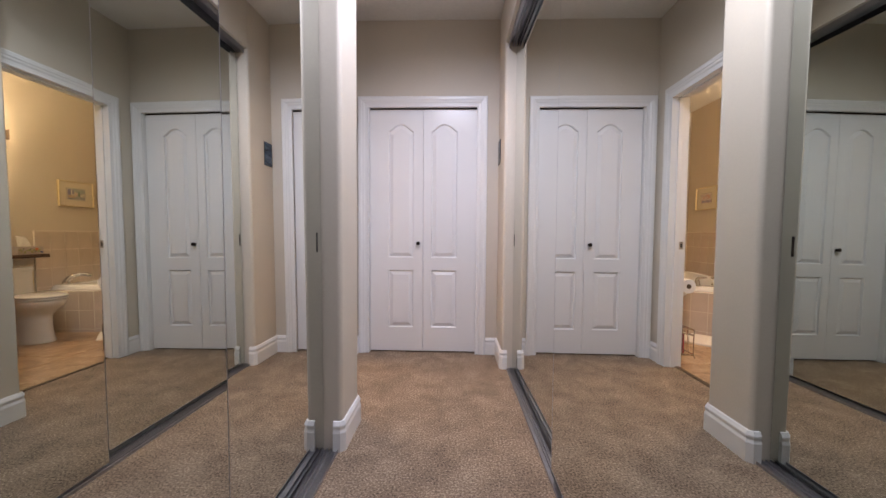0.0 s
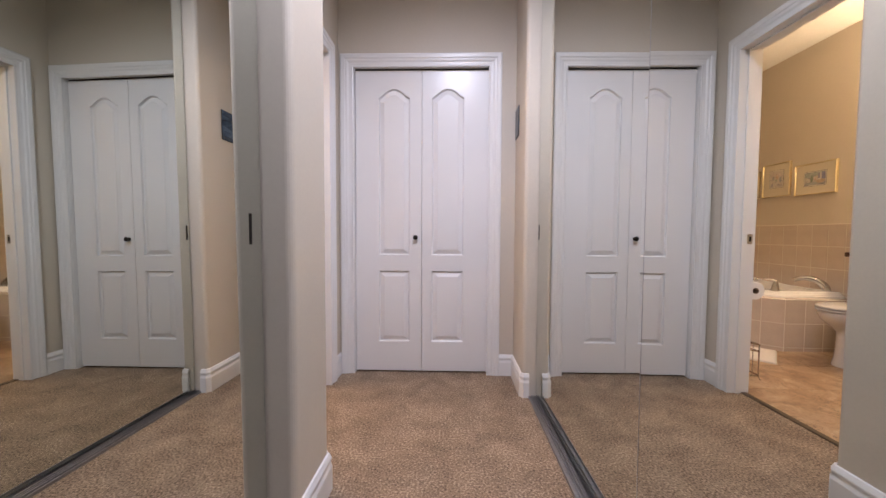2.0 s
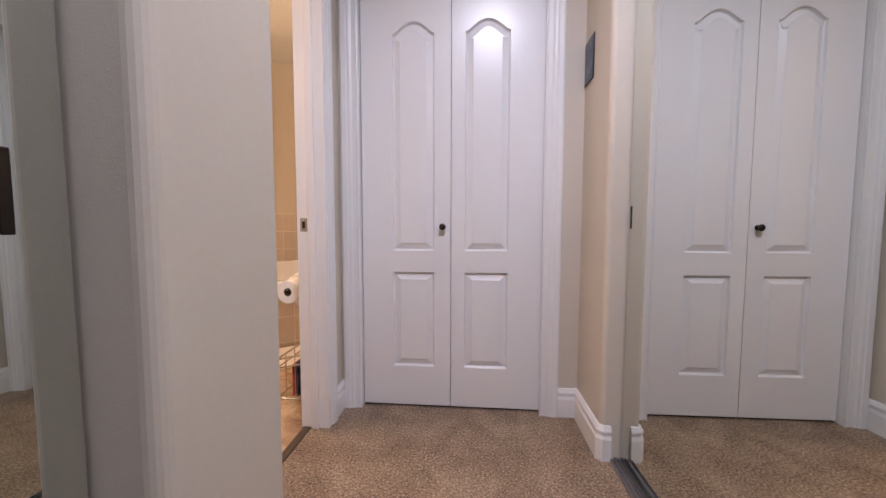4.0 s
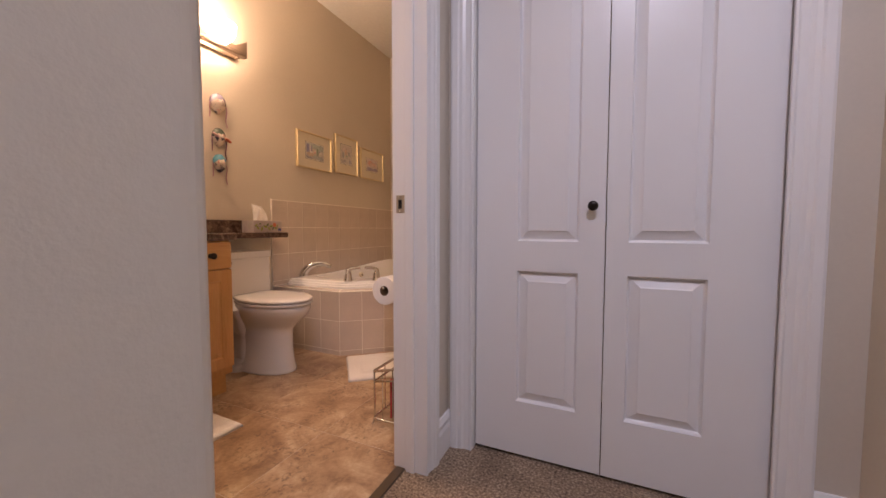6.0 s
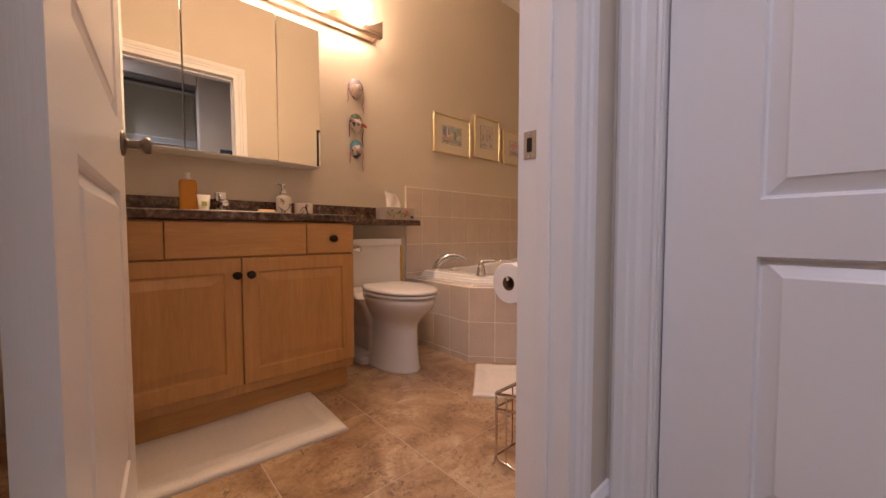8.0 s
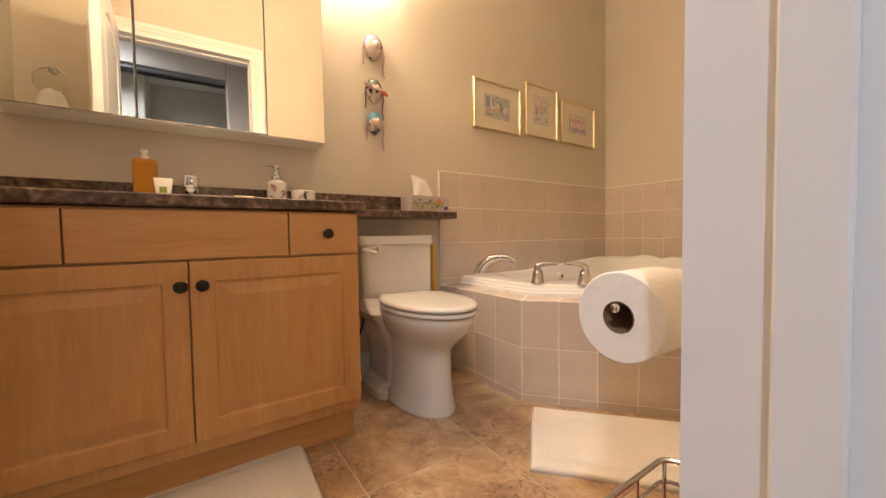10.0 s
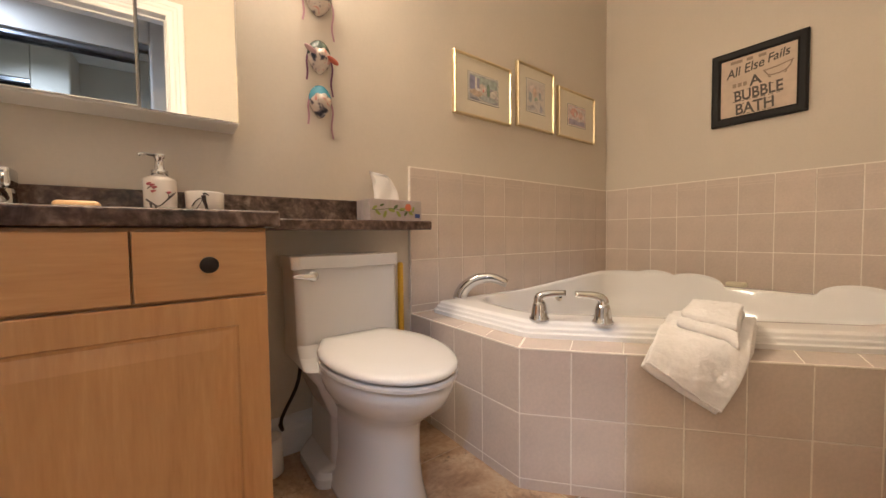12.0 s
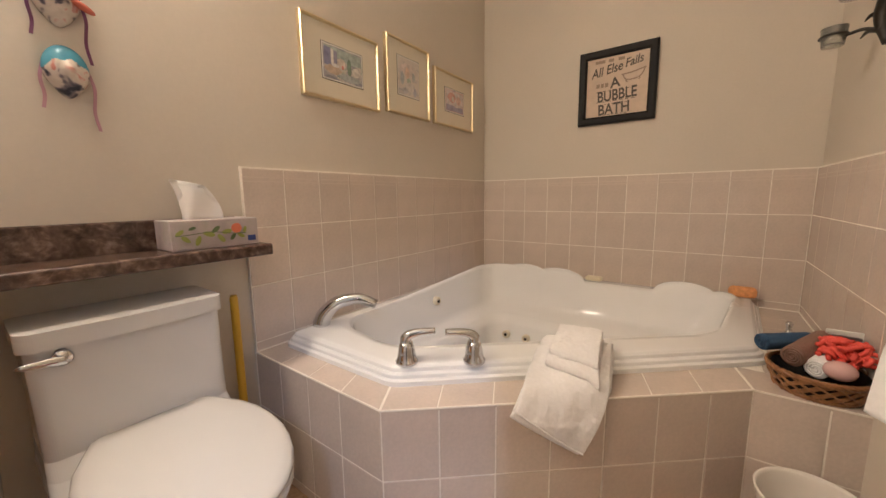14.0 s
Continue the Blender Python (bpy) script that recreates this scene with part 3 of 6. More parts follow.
for y0, y1, turn in ((1.982, 2.312, 1), (2.316, 2.698, 1), (2.702, 2.923, 0)):
    bm = boxm(-0.0055, 0.0, y0 - 2.45, y1 - 2.45, -0.3625, 0.3625, bevel=0.0015, seg=1)
    c = Matrix.Translation((0, (y0 + y1) / 2 - 2.45, 0))
    bm.transform(pose(CX + 0.009 * turn, 2.45, 1.4705) @ c @ pose(0, 0, 0, 0, -1.0 * turn, -1.0 * turn) @ c.inverted())
    part("mirror_door", bm, CABMIRROR, cab)

# ---- toilet ----
TC = 3.225
toilet = thing("toilet", -2.2, TC, 0.0, "white one-piece toilet with the lid closed", "toilet")


def egg(cx, front, back, half, z, n=36, sq=2.0, dy=0.018):
    """An egg-shaped ring: front to +x, back to -x."""
    out = []
    for k in range(n):
        a = 2 * math.pi * k / n
        c, s = math.cos(a), math.sin(a)
        r = front if c > 0 else back
        e = 2.0 if c > 0 else sq
        f = (abs(c) ** e + abs(s) ** e) ** (-1 / e)
        out.append((cx + r * c * f, TC + dy + half * s * f, z))
    return out


bm = bmesh.new()
loft(bm, [egg(-2.18, 0.218, 0.28, 0.122, 0.0, sq=4), egg(-2.18, 0.218, 0.28, 0.122, 0.015, sq=4), egg(-2.18, 0.207, 0.17, 0.110, 0.06, sq=4), egg(-2.18, 0.20, 0.15, 0.101, 0.14, sq=4),
          egg(-2.18, 0.20, 0.17, 0.102, 0.225, sq=4), egg(-2.18, 0.203, 0.18, 0.106, 0.258, sq=3), egg(-2.16, 0.214, 0.20, 0.120, 0.288, sq=2.6), egg(-2.14, 0.232, 0.22, 0.139, 0.318, sq=2.3), egg(-2.12, 0.252, 0.24, 0.155, 0.350, dy=0.012), egg(-2.11, 0.264, 0.25, 0.164, 0.385, dy=0.008), egg(-2.11, 0.266, 0.25, 0.166, 0.402, dy=0.008), egg(-2.11, 0.260, 0.245, 0.162, 0.412, dy=0.008)])
part("bowl", bm, PORCELAIN, toilet, smooth=True)
bm = bmesh.new()
rect = lambda x0, x1, h, z, r=0.04: [(x, y, z) for x, y in rounded([(x0, TC - h), (x1, TC - h), (x1, TC + h), (x0, TC + h)], r, 10)]
loft(bm, [rect(-2.475, -2.24, 0.14, 0.0), rect(-2.475, -2.24, 0.14, 0.03), rect(-2.475, -2.25, 0.13, 0.045), rect(-2.475, -2.22, 0.098, 0.075), rect(-2.475, -2.22, 0.095, 0.22), rect(-2.485, -2.20, 0.14, 0.33), rect(-2.49, -2.20, 0.178, 0.385), rect(-2.49, -2.26, 0.175, 0.41, 0.03), rect(-2.49, -2.295, 0.173, 0.44, 0.025), rect(-2.49, -2.30, 0.174, 0.55, 0.025), rect(-2.49, -2.305, 0.176, 0.672, 0.025)])
part("tank", bm, PORCELAIN, toilet, smooth=False)
bm = bmesh.new()
prism(bm, rounded([(-2.492, TC - 0.184), (-2.298, TC - 0.184), (-2.285, TC), (-2.298, TC + 0.184), (-2.492, TC + 0.184)], [0.02, 0.03, 0.2, 0.03, 0.02], 12), 0.674, 0.712, bevel=0.01, seg=3)
part("tank_lid", bm, PORCELAIN, toilet)


def lid_ring(d, z):
    """Outline of seat and lid, drawn in by d: round front, straight tapered back."""
    side = [(a, 0.172 * (1 - ((a - 0.01) / 0.27) ** 2) ** 0.5) for a in (0.2797, 0.277, 0.268, 0.25, 0.222, 0.18, 0.135, 0.085, 0.03)] + [(-0.03, 0.170), (-0.09, 0.158), (-0.185, 0.118), (-0.196, 0.110), (-0.20, 0.098)]
    k = 1 - d / 0.172
    c = TC + 0.008
    pts = [(-2.110 + a * k, c + h * k, z) for a, h in side]
    return pts + [(x, 2 * c - y, z) for x, y, z in reversed(pts)]


bm = loft(bmesh.new(), [lid_ring(0.006, 0.4165), lid_ring(0.0, 0.420), lid_ring(0.0, 0.428), lid_ring(0.004, 0.432)])
part("seat", bm, PORCELAIN, toilet, smooth=False)
bm = loft(bmesh.new(), [lid_ring(0.006, 0.4355), lid_ring(0.0, 0.440), lid_ring(0.0, 0.447), lid_ring(0.005, 0.453), lid_ring(0.016, 0.457), lid_ring(0.06, 0.461), lid_ring(0.13, 0.463)])
part("lid", bm, PORCELAIN, toilet, smooth=True)
bm = bmesh.new()
lathe(bm, [(0.0001, 0), (0.017, 0), (0.018, 0.004), (0.014, 0.012), (0.0001, 0.014)], m=Matrix.Translation((-2.301, TC - 0.125, 0.652)) @ TO_E, seg=18)
loft(bm, [[(-2.283 + 0.0045 * k * math.sin(a), TC - 0.118 - d, 0.650 + 0.10 * d + 0.0105 * k * math.cos(a) - 0.0035 * (1 - k)) for a in [2 * math.pi * q / 14 for q in range(14)]] for d, k in ((0.0, 0.55), (0.006, 0.9), (0.018, 1.0), (0.032, 0.85), (0.048, 0.68), (0.062, 0.52), (0.069, 0.34), (0.071, 0.1))])
part("flush_lever", bm, CHROME, toilet, "chrome flush lever", smooth=True)
bm = bmesh.new()
tube(bm, curve_pts([(-2.44, TC - 0.13, 0.42), (-2.40, TC - 0.15, 0.30), (-2.42, TC - 0.20, 0.18), (-2.46, TC - 0.19, 0.12), (-2.508, TC - 0.19, 0.12)], 20), 0.006)
part("supply_hose", bm, BRONZE, toilet, "dark braided supply hose", smooth=True)

# ---- corner tub ----
DZ = 0.435
DECK = [(WX + 0.012, 3.578), (-1.89, 3.578), (-1.124, 4.232), (RX - 0.001, 4.232)]
surround = tagged(new("tub_surround"), "beige tiled corner tub surround with a wide deck", "tub surround")
surround.matrix_world = pose(-1.8, 4.4, 0)
foot = DECK + [(RX - 0.001, BY1 - 0.012), (WX + 0.012, BY1 - 0.012)]
bm = bmesh.new()
rimhole = rounded([(-2.44, 3.70), (-1.965, 3.70), (-1.09, 4.45), (-1.06, 5.13), (-2.44, 5.13)], [0.05, 0.08, 0.08, 0.05, 0.05])
vo = [bm.verts.new((x, y, DZ - 0.0014)) for x, y in foot]
vi = [bm.verts.new((x, y, DZ - 0.0014)) for x, y in inset(rimhole, 0.03)]
es = [bm.edges.new((vo[i], vo[(i + 1) % len(vo)])) for i in range(len(vo))] + [bm.edges.new((vi[i], vi[(i + 1) % len(vi)])) for i in range(len(vi))]
bmesh.ops.triangle_fill(bm, edges=es, use_beauty=True)
vb = [bm.verts.new((x, y, 0)) for x, y in foot]
for i in range(len(vo)):
    bm.faces.new((vo[i], vo[(i + 1) % len(vo)], vb[(i + 1) % len(vo)], vb[i]))
part("core", bm, GROUT, surround)

tub = thing("corner_bathtub", -1.9, 4.4, DZ, "white acrylic corner whirlpool bathtub with scalloped rim", "bathtub")
RIM = [(-2.485, 3.664), (-1.945, 3.672), (-1.072, 4.44), (-1.035, 5.165), (-2.485, 5.165)]
RR = [0.05, 0.09, 0.09, 0.05, 0.05]
bm = bmesh.new()
outer = rounded(RIM, RR, 10)
steps = [(0.0, 0.0), (0.0, 0.014), (0.006, 0.018), (0.010, 0.018), (0.012, 0.028), (0.018, 0.033), (0.023, 0.033), (0.026, 0.043), (0.034, 0.049), (0.05, 0.050)]
rings = [[(x, y, DZ + h) for x, y in inset(outer, d)] for d, h in steps]


def resample(poly, n, start):
    """n points evenly round the polygon from the point nearest to start."""
    k = min(range(len(poly)), key=lambda i: (Vector(poly[i]) - Vector(start)).length)
    p = [Vector(q) for q in poly[k:] + poly[:k]] + [Vector(poly[k])]
    ls = [0.0]
    for a, b in zip(p, p[1:]):
        ls.append(ls[-1] + (b - a).length)
    out = []
    for j in range(n):
        s = ls[-1] * j / n
        i = max(q for q in range(len(ls)) if ls[q] <= s + 1e-9)
        i = min(i, len(p) - 2)
        f = (s - ls[i]) / max(1e-9, ls[i + 1] - ls[i])
        out.append(tuple(p[i].lerp(p[i + 1], f)))
    return out


N = 420
inner = rounded([(-2.40, 3.86), (-2.06, 3.80), (-1.20, 4.52), (-1.13, 5.03), (-2.36, 5.03)], [0.16, 0.18, 0.16, 0.10, 0.16], 12)
seat_in = rounded([(-2.24, 4.02), (-2.02, 3.98), (-1.42, 4.50), (-1.40, 4.78), (-2.22, 4.83)], [0.12, 0.14, 0.12, 0.1, 0.12], 12)
st = (-2.44, 3.70)
rr = [resample([(x, y) for x, y, z in r], N, st) for r in rings]
zz = [r[0][2] for r in rings]


def scallop(x, y):
    """Height of the shaped back rim: two pairs of lobes that rise by the walls."""
    lobe = lambda u, c, w: max(0.0, 1 - ((u - c) / w) ** 2) ** 0.5
    h = 0.0
    if y > 4.95:
        h = max(0.078 * lobe(x, -2.235, 0.15), 0.072 * lobe(x, -2.005, 0.155), 0.068 * lobe(x, -1.315, 0.145), 0.042 * lobe(x, -1.13, 0.085), 0.004)
    if x < -2.3 and y > 4.0:
        h = max(h, 0.062 * min(1.0, (y - 4.0) / 0.9))
    if x > -1.2 and y > 4.45:
        h = max(h, 0.025 * min(1.0, (y - 4.45) / 0.3))
    return h


full = [[(x, y, z) for x, y in r] for r, z in zip(rr, zz)]
inn = resample(inner, N, (-2.40, 3.86))
sea = resample(seat_in, N, (-2.24, 4.02))
flat = rr[-1]
for f, extra in ((0.35, 0.3), (0.7, 1.0), (0.92, 1.0)):
    full.append([(a[0] + (b[0] - a[0]) * f, a[1] + (b[1] - a[1]) * f, DZ + 0.050 + extra * 0.88 * scallop(*a)) for a, b in zip(flat, inn)])
full.append([(b[0], b[1], DZ + 0.041 + 0.75 * scallop(*a)) for a, b in zip(flat, inn)])
for f, z in ((0.10, -0.02), (0.18, -0.10), (0.3, -0.135), (0.75, -0.15), (0.95, -0.165), (1.0, -0.2), (1.06, -0.32), (1.16, -0.36)):
    full.append([(a[0] + (b[0] - a[0]) * f, a[1] + (b[1] - a[1]) * f, DZ + z) for a, b in zip(inn, sea)])
k_ = len(rings) + 3
loft(bm, full[:k_ + 1], False, False)
rim_ob = part("rim", bm, ACRYLIC, tub)
for pg in rim_ob.data.polygons:
    pg.use_smooth = pg.center.z > 0.048
bm = loft(bmesh.new(), full[k_:], False, True)
part("basin", bm, ACRYLIC, tub, smooth=True)

# ---- tiles (shared meshes) ----


def piece_mesh(name, w, h, t, mat, edge=0.0008):
    """A thin tile in local x (w), z (h), front at y = -t."""
    bm = bmesh.new()
    loft(bm, [[(-w / 2, 0, -h / 2), (w / 2, 0, -h / 2), (w / 2, 0, h / 2), (-w / 2, 0, h / 2)],
              [(-w / 2, -t + edge, -h / 2), (w / 2, -t + edge, -h / 2), (w / 2, -t + edge, h / 2), (-w / 2, -t + edge, h / 2)],
              [(-w / 2 + edge, -t, -h / 2 + edge), (w / 2 - edge, -t, -h / 2 + edge), (w / 2 - edge, -t, h / 2 - edge), (-w / 2 + edge, -t, h / 2 - edge)]], True, True)
    bmesh.ops.recalc_face_normals(bm, faces=bm.faces)
    me = bpy.data.meshes.new(name)
    bm.to_mesh(me)
    bm.free()
    me.materials.append(mat)
    return me


TILE_MESHES = {}


def tile_at(parent, w, h, m, name="tile", mat=None, t=0.0016):
    key = (round(w, 3), round(h, 3), name, t)
    if key not in TILE_MESHES:
        TILE_MESHES[key] = piece_mesh(name, w - 0.0043, h - 0.0043, t, mat or TILE)
    ob = new(name, TILE_MESHES[key])
    ob.parent = parent
    ob.matrix_basis = world_of(parent).inverted() @ m
    return ob


def tile_run(parent, p0, p1, zs, step, out_deg, first=None):
    """Rows of tiles along p0-p1; zs: heights of the row edges; the front faces turned by out_deg about z."""
    a, b = Vector(p0), Vector(p1)
    length = (b - a).length
    d = (b - a).normalized()
    cuts = [0.0]
    s = first or step
    while s < length - 0.015:
        cuts.append(s)
        s += step
    cuts.append(length)
    for z0, z1 in zip(zs, zs[1:]):
        for c0, c1 in zip(cuts, cuts[1:]):
            p = a + d * (c0 + c1) / 2
            tile_at(parent, c1 - c0, z1 - z0, pose(p.x, p.y, (z0 + z1) / 2, 0, 0, out_deg))


ZT = 1.068
WZ = [DZ + 0.001, 0.468, 0.668, 0.868, ZT]
for wall, bmx in ((wall_vanity, boxm(WX, WX + 0.013, 3.579, BY1 - 0.013, 0.0, ZT + 0.004)), (wall_back, boxm(WX + 0.0005, RX - 0.0005, BY1 - 0.013, BY1, 0.0, ZT + 0.004)), (wall_tub, boxm(RX - 0.013, RX, 4.10, BY1 - 0.0135, 0.0, ZT + 0.004))):
    part("grout_bed", bmx, GROUT, wall)
tile_run(wall_vanity, (WX + 0.013, 3.58), (WX + 0.013, BY1 - 0.0148), WZ, 0.1465, 90)
tile_run(wall_back, (WX + 0.0148, BY1 - 0.013), (RX - 0.0148, BY1 - 0.013), WZ, 0.1465, 0)
tile_run(wall_tub, (RX - 0.013, BY1 - 0.0148), (RX - 0.013, 4.10), WZ, 0.1465, -90)
for wall, (x0, x1, y0, y1) in ((wall_vanity, (WX + 0.0147, WX + 0.0156, 3.584, BY1 - 0.02)), (wall_back, (WX + 0.02, RX - 0.02, BY1 - 0.0156, BY1 - 0.0147)), (wall_tub, (RX - 0.0156, RX - 0.0147, 4.104, BY1 - 0.02))):
    for z in (ZT - 0.030, ZT - 0.044):
        part("border_line", boxm(x0, x1, y0, y1, z - 0.002, z + 0.002), BORDER, wall)
FZ = [0.0, 0.035, 0.235, DZ - 0.001]
tile_run(surround, DECK[0], DECK[1], FZ, 0.15, 0)
tile_run(surround, DECK[1], DECK[2], FZ, 0.1475, math.degrees(math.atan2(DECK[2][1] - DECK[1][1], DECK[2][0] - DECK[1][0])), first=0.148)
tile_run(surround, DECK[2], DECK[3], FZ, 0.15, 0)

# floor tiles
G = 0.415
FX, FY = -1.757, 2.827


def floor_tile(x0, x1, y0, y1):
    m = pose((x0 + x1) / 2, (y0 + y1) / 2, -0.003, -90, 0, 0)
    tile_at(bath_floor, x1 - x0, y1 - y0, m, "floor_tile", FTILE, 0.006)


xs = sorted({max(WX, min(XB, FX + G * k)) for k in range(-3, 4)})
ys = sorted({max(BY0, min(4.23, FY + G * k)) for k in range(-4, 6)})
for x0, x1 in zip(xs, xs[1:]):
    for y0, y1 in zip(ys, ys[1:]):
        if x1 - x0 > 0.02 and y1 - y0 > 0.02:
            floor_tile(x0, x1, y0, y1)

# ---- lamps that show ----
LZ = 1.985
fixture = thing("vanity_light", WX, 2.85, LZ, "bronze vanity light bar with frosted bell shades, lit", "wall lamp")
part("back_plate", boxm(WX + 0.001, WX + 0.026, 2.36, 3.33, LZ - 0.035, LZ + 0.06, bevel=0.006), TAUPEM, fixture)
part("lower_rail", boxm(WX + 0.080, WX + 0.118, 2.355, 3.335, LZ - 0.043, LZ - 0.0225, bevel=0.004), TAUPEM, fixture)
for y in (2.358, 3.314):
    part("bracket", boxm(WX + 0.0262, WX + 0.0798, y, y + 0.018, LZ - 0.034, LZ - 0.024, bevel=0.002, seg=1), TAUPEM, fixture)
SHADE = glow("frosted_lit_glass", WARM, 100.0)
LAMPS = (2.47, 2.70, 2.93, 3.16)
for y in LAMPS:
    bm = bmesh.new()
    lathe(bm, [(0.010, -0.020), (0.040, -0.012), (0.064, 0.010), (0.080, 0.045), (0.086, 0.085), (0.082, 0.088), (0.0001, 0.076)], at=(WX + 0.116, y, LZ), seg=28)
    part("shade", bm, SHADE, fixture, "frosted glass bowl shade, lit", smooth=True)
for y0, y1 in zip((2.355,) + LAMPS, LAMPS + (3.335,)):
    # scooped bronze cradle between two shades
    a0, a1 = y0 + (0.03 if y0 > 2.4 else 0.0), y1 - (0.03 if y1 < 3.3 else 0.0)
    bm = bmesh.new()
    prof = []
    for k in range(13):
        y = a0 + (a1 - a0) * k / 12
        d = min([abs(y - q) for q in LAMPS])
        prof.append((y, LZ - 0.019 + 1.1 * max(0.0, d - 0.03) ** 1.35))
    loft(bm, [[(x, y, LZ - 0.0215), (x + 0.006, y, LZ - 0.0215), (x + 0.006, y, z), (x, y, z)] for (y, z), x in ((p, WX + 0.111) for p in prof)])
    part("cradle", bm, TAUPEM, fixture)

# ---- deck tiles ----
def slab_piece(parent, pts, z0, z1, name, mat):
    bm = prism(bmesh.new(), pts, z0, z1, bevel=0.0006, seg=1)
    return part(name, bm, mat, parent)


def strip(p0, p1, q0, q1, n):
    """n deck tiles between the edge p0-p1 and the inner line q0-q1."""
    p0, p1, q0, q1 = (Vector(v) for v in (p0, p1, q0, q1))
    for i in range(n):
        a, b = i / n, (i + 1) / n
        quad = [p0.lerp(p1, a), p0.lerp(p1, b), q0.lerp(q1, b), q0.lerp(q1, a)]
        slab_piece(surround, inset([tuple(v) for v in quad], 0.0018), DZ - 0.008, DZ, "deck_tile", TILE)


strip((WX + 0.018, 3.575), (-1.893, 3.575), (WX + 0.018, 3.695), (-1.965, 3.695), 4)
strip((-1.889, 3.576), (-1.124, 4.229), (-1.96, 3.695), (-1.16, 4.375), 7)
strip((-1.12, 4.229), (RX - 0.016, 4.229), (-1.155, 4.375), (RX - 0.016, 4.375), 2)
for k in range(5):
    y = 4.377 + 0.16 * k
    slab_piece(surround, inset([(-1.09, y), (RX - 0.016, y), (RX - 0.016, y + 0.16), (-1.09, y + 0.16)], 0.0018), DZ - 0.008, DZ, "deck_tile", TILE)
bm = bmesh.new()
tube(bm, [(*p, DZ - 0.002) for p in DECK], 0.003, seg=8)
part("edge_bead", bm, GROUT, surround, "pale bead along the deck edge")

# ---- tub fittings ----
def rod(pts, r, seg=12, n=20):
    bm = bmesh.new()
    c = curve_pts(pts, n)
    rr_ = [r(k / n) for k in range(n + 1)] if callable(r) else r
    return tube(bm, c, rr_, seg)


RZ = DZ + 0.050
spout = thing("tub_spout", -2.40, 3.80, RZ, "chrome arched tub spout on the rim", "spout")
bm = rod([(-2.425, 3.79, RZ), (-2.414, 3.802, RZ + 0.042), (-2.378, 3.838, RZ + 0.084), (-2.322, 3.890, RZ + 0.096), (-2.272, 3.935, RZ + 0.072)], lambda f: 0.033 - 0.015 * f)
lathe(bm, [(0.03, 0), (0.03, 0.006), (0.026, 0.010)], at=(-2.425, 3.79, RZ - 0.001), seg=24)
part("body", bm, CHROME, spout, smooth=True)
for i, (x, y, dx, dy) in enumerate(((-1.945, 3.742, 0.076, 0.065), (-1.785, 3.860, -0.076, -0.065))):
    tap = thing("tub_tap", x, y, RZ, "chrome lever tap on the tub rim", "tap", "tub taps")
    bm = bmesh.new()
    lathe(bm, [(0.033, -0.001), (0.033, 0.007), (0.028, 0.011), (0.026, 0.03), (0.022, 0.05), (0.018, 0.062)], at=(x, y, RZ), seg=24)
    part("base", bm, CHROME, tap, smooth=True)
    bm = rod([(x, y, RZ + 0.045), (x, y, RZ + 0.075), (x + dx * 0.3, y + dy * 0.3, RZ + 0.088), (x + dx * 0.85, y + dy * 0.85, RZ + 0.092)], lambda f: 0.0185 - 0.0085 * f)
    part("lever", bm, CHROME, tap, smooth=True)
JET = material("cream_plastic", (0.72, 0.64, 0.50), 0.3)
for x, y, z, out in ((-2.355, 4.44, 0.43, 0), (-2.14, 4.80, 0.18, 1), (-2.02, 4.80, 0.18, 1)):
    j = thing("whirlpool_jet", x, y, z, "cream plastic whirlpool jet in the tub wall", "jet", "whirlpool jets")
    bm = bmesh.new()
    m = Matrix.Translation((x, y, z)) @ (TO_S if out else TO_E)
    lathe(bm, [(0.022, -0.03), (0.022, 0.004), (0.016, 0.008), (0.012, 0.004)], m=m, seg=20)
    part("ring", bm, JET, j, smooth=True)
    bm = bmesh.new()
    lathe(bm, [(0.007, 0.0), (0.008, 0.009), (0.003, 0.010)], m=m, seg=12)
    part("nozzle", bm, BRONZE, j)
lever = thing("air_control", -0.98, 4.80, DZ, "small chrome air control knob on the deck", "knob")
bm = bmesh.new()
lathe(bm, [(0.024, 0), (0.024, 0.006), (0.010, 0.012), (0.008, 0.03), (0.012, 0.045), (0.006, 0.052)], at=(-0.98, 4.80, DZ), seg=18)
part("body", bm, CHROME, lever, smooth=True)
SOAP = material("cream_soap", (0.75, 0.68, 0.50), 0.4)
sp = thing("soap_bar", -1.74, 5.09, RZ + 0.02, "cream oval bar of soap on the tub rim", "soap")
part("bar", boxm(-1.785, -1.70, 5.06, 5.11, RZ + 0.007, RZ + 0.031, bevel=0.01, seg=3), SOAP, sp, smooth=True)
SPONGE = material("orange_sponge", (0.75, 0.36, 0.13), 0.9, grain=0.2, grain_scale=60, bump=0.8, bump_scale=120)
spg = thing("sponge", -1.1, 5.137, DZ + 0.0385, "orange bath sponge on the tub rim corner", "sponge")
part("block", boxm(-1.15, -1.045, 5.112, 5.162, DZ + 0.0495, DZ + 0.099, bevel=0.018, seg=3), SPONGE, spg, smooth=True)

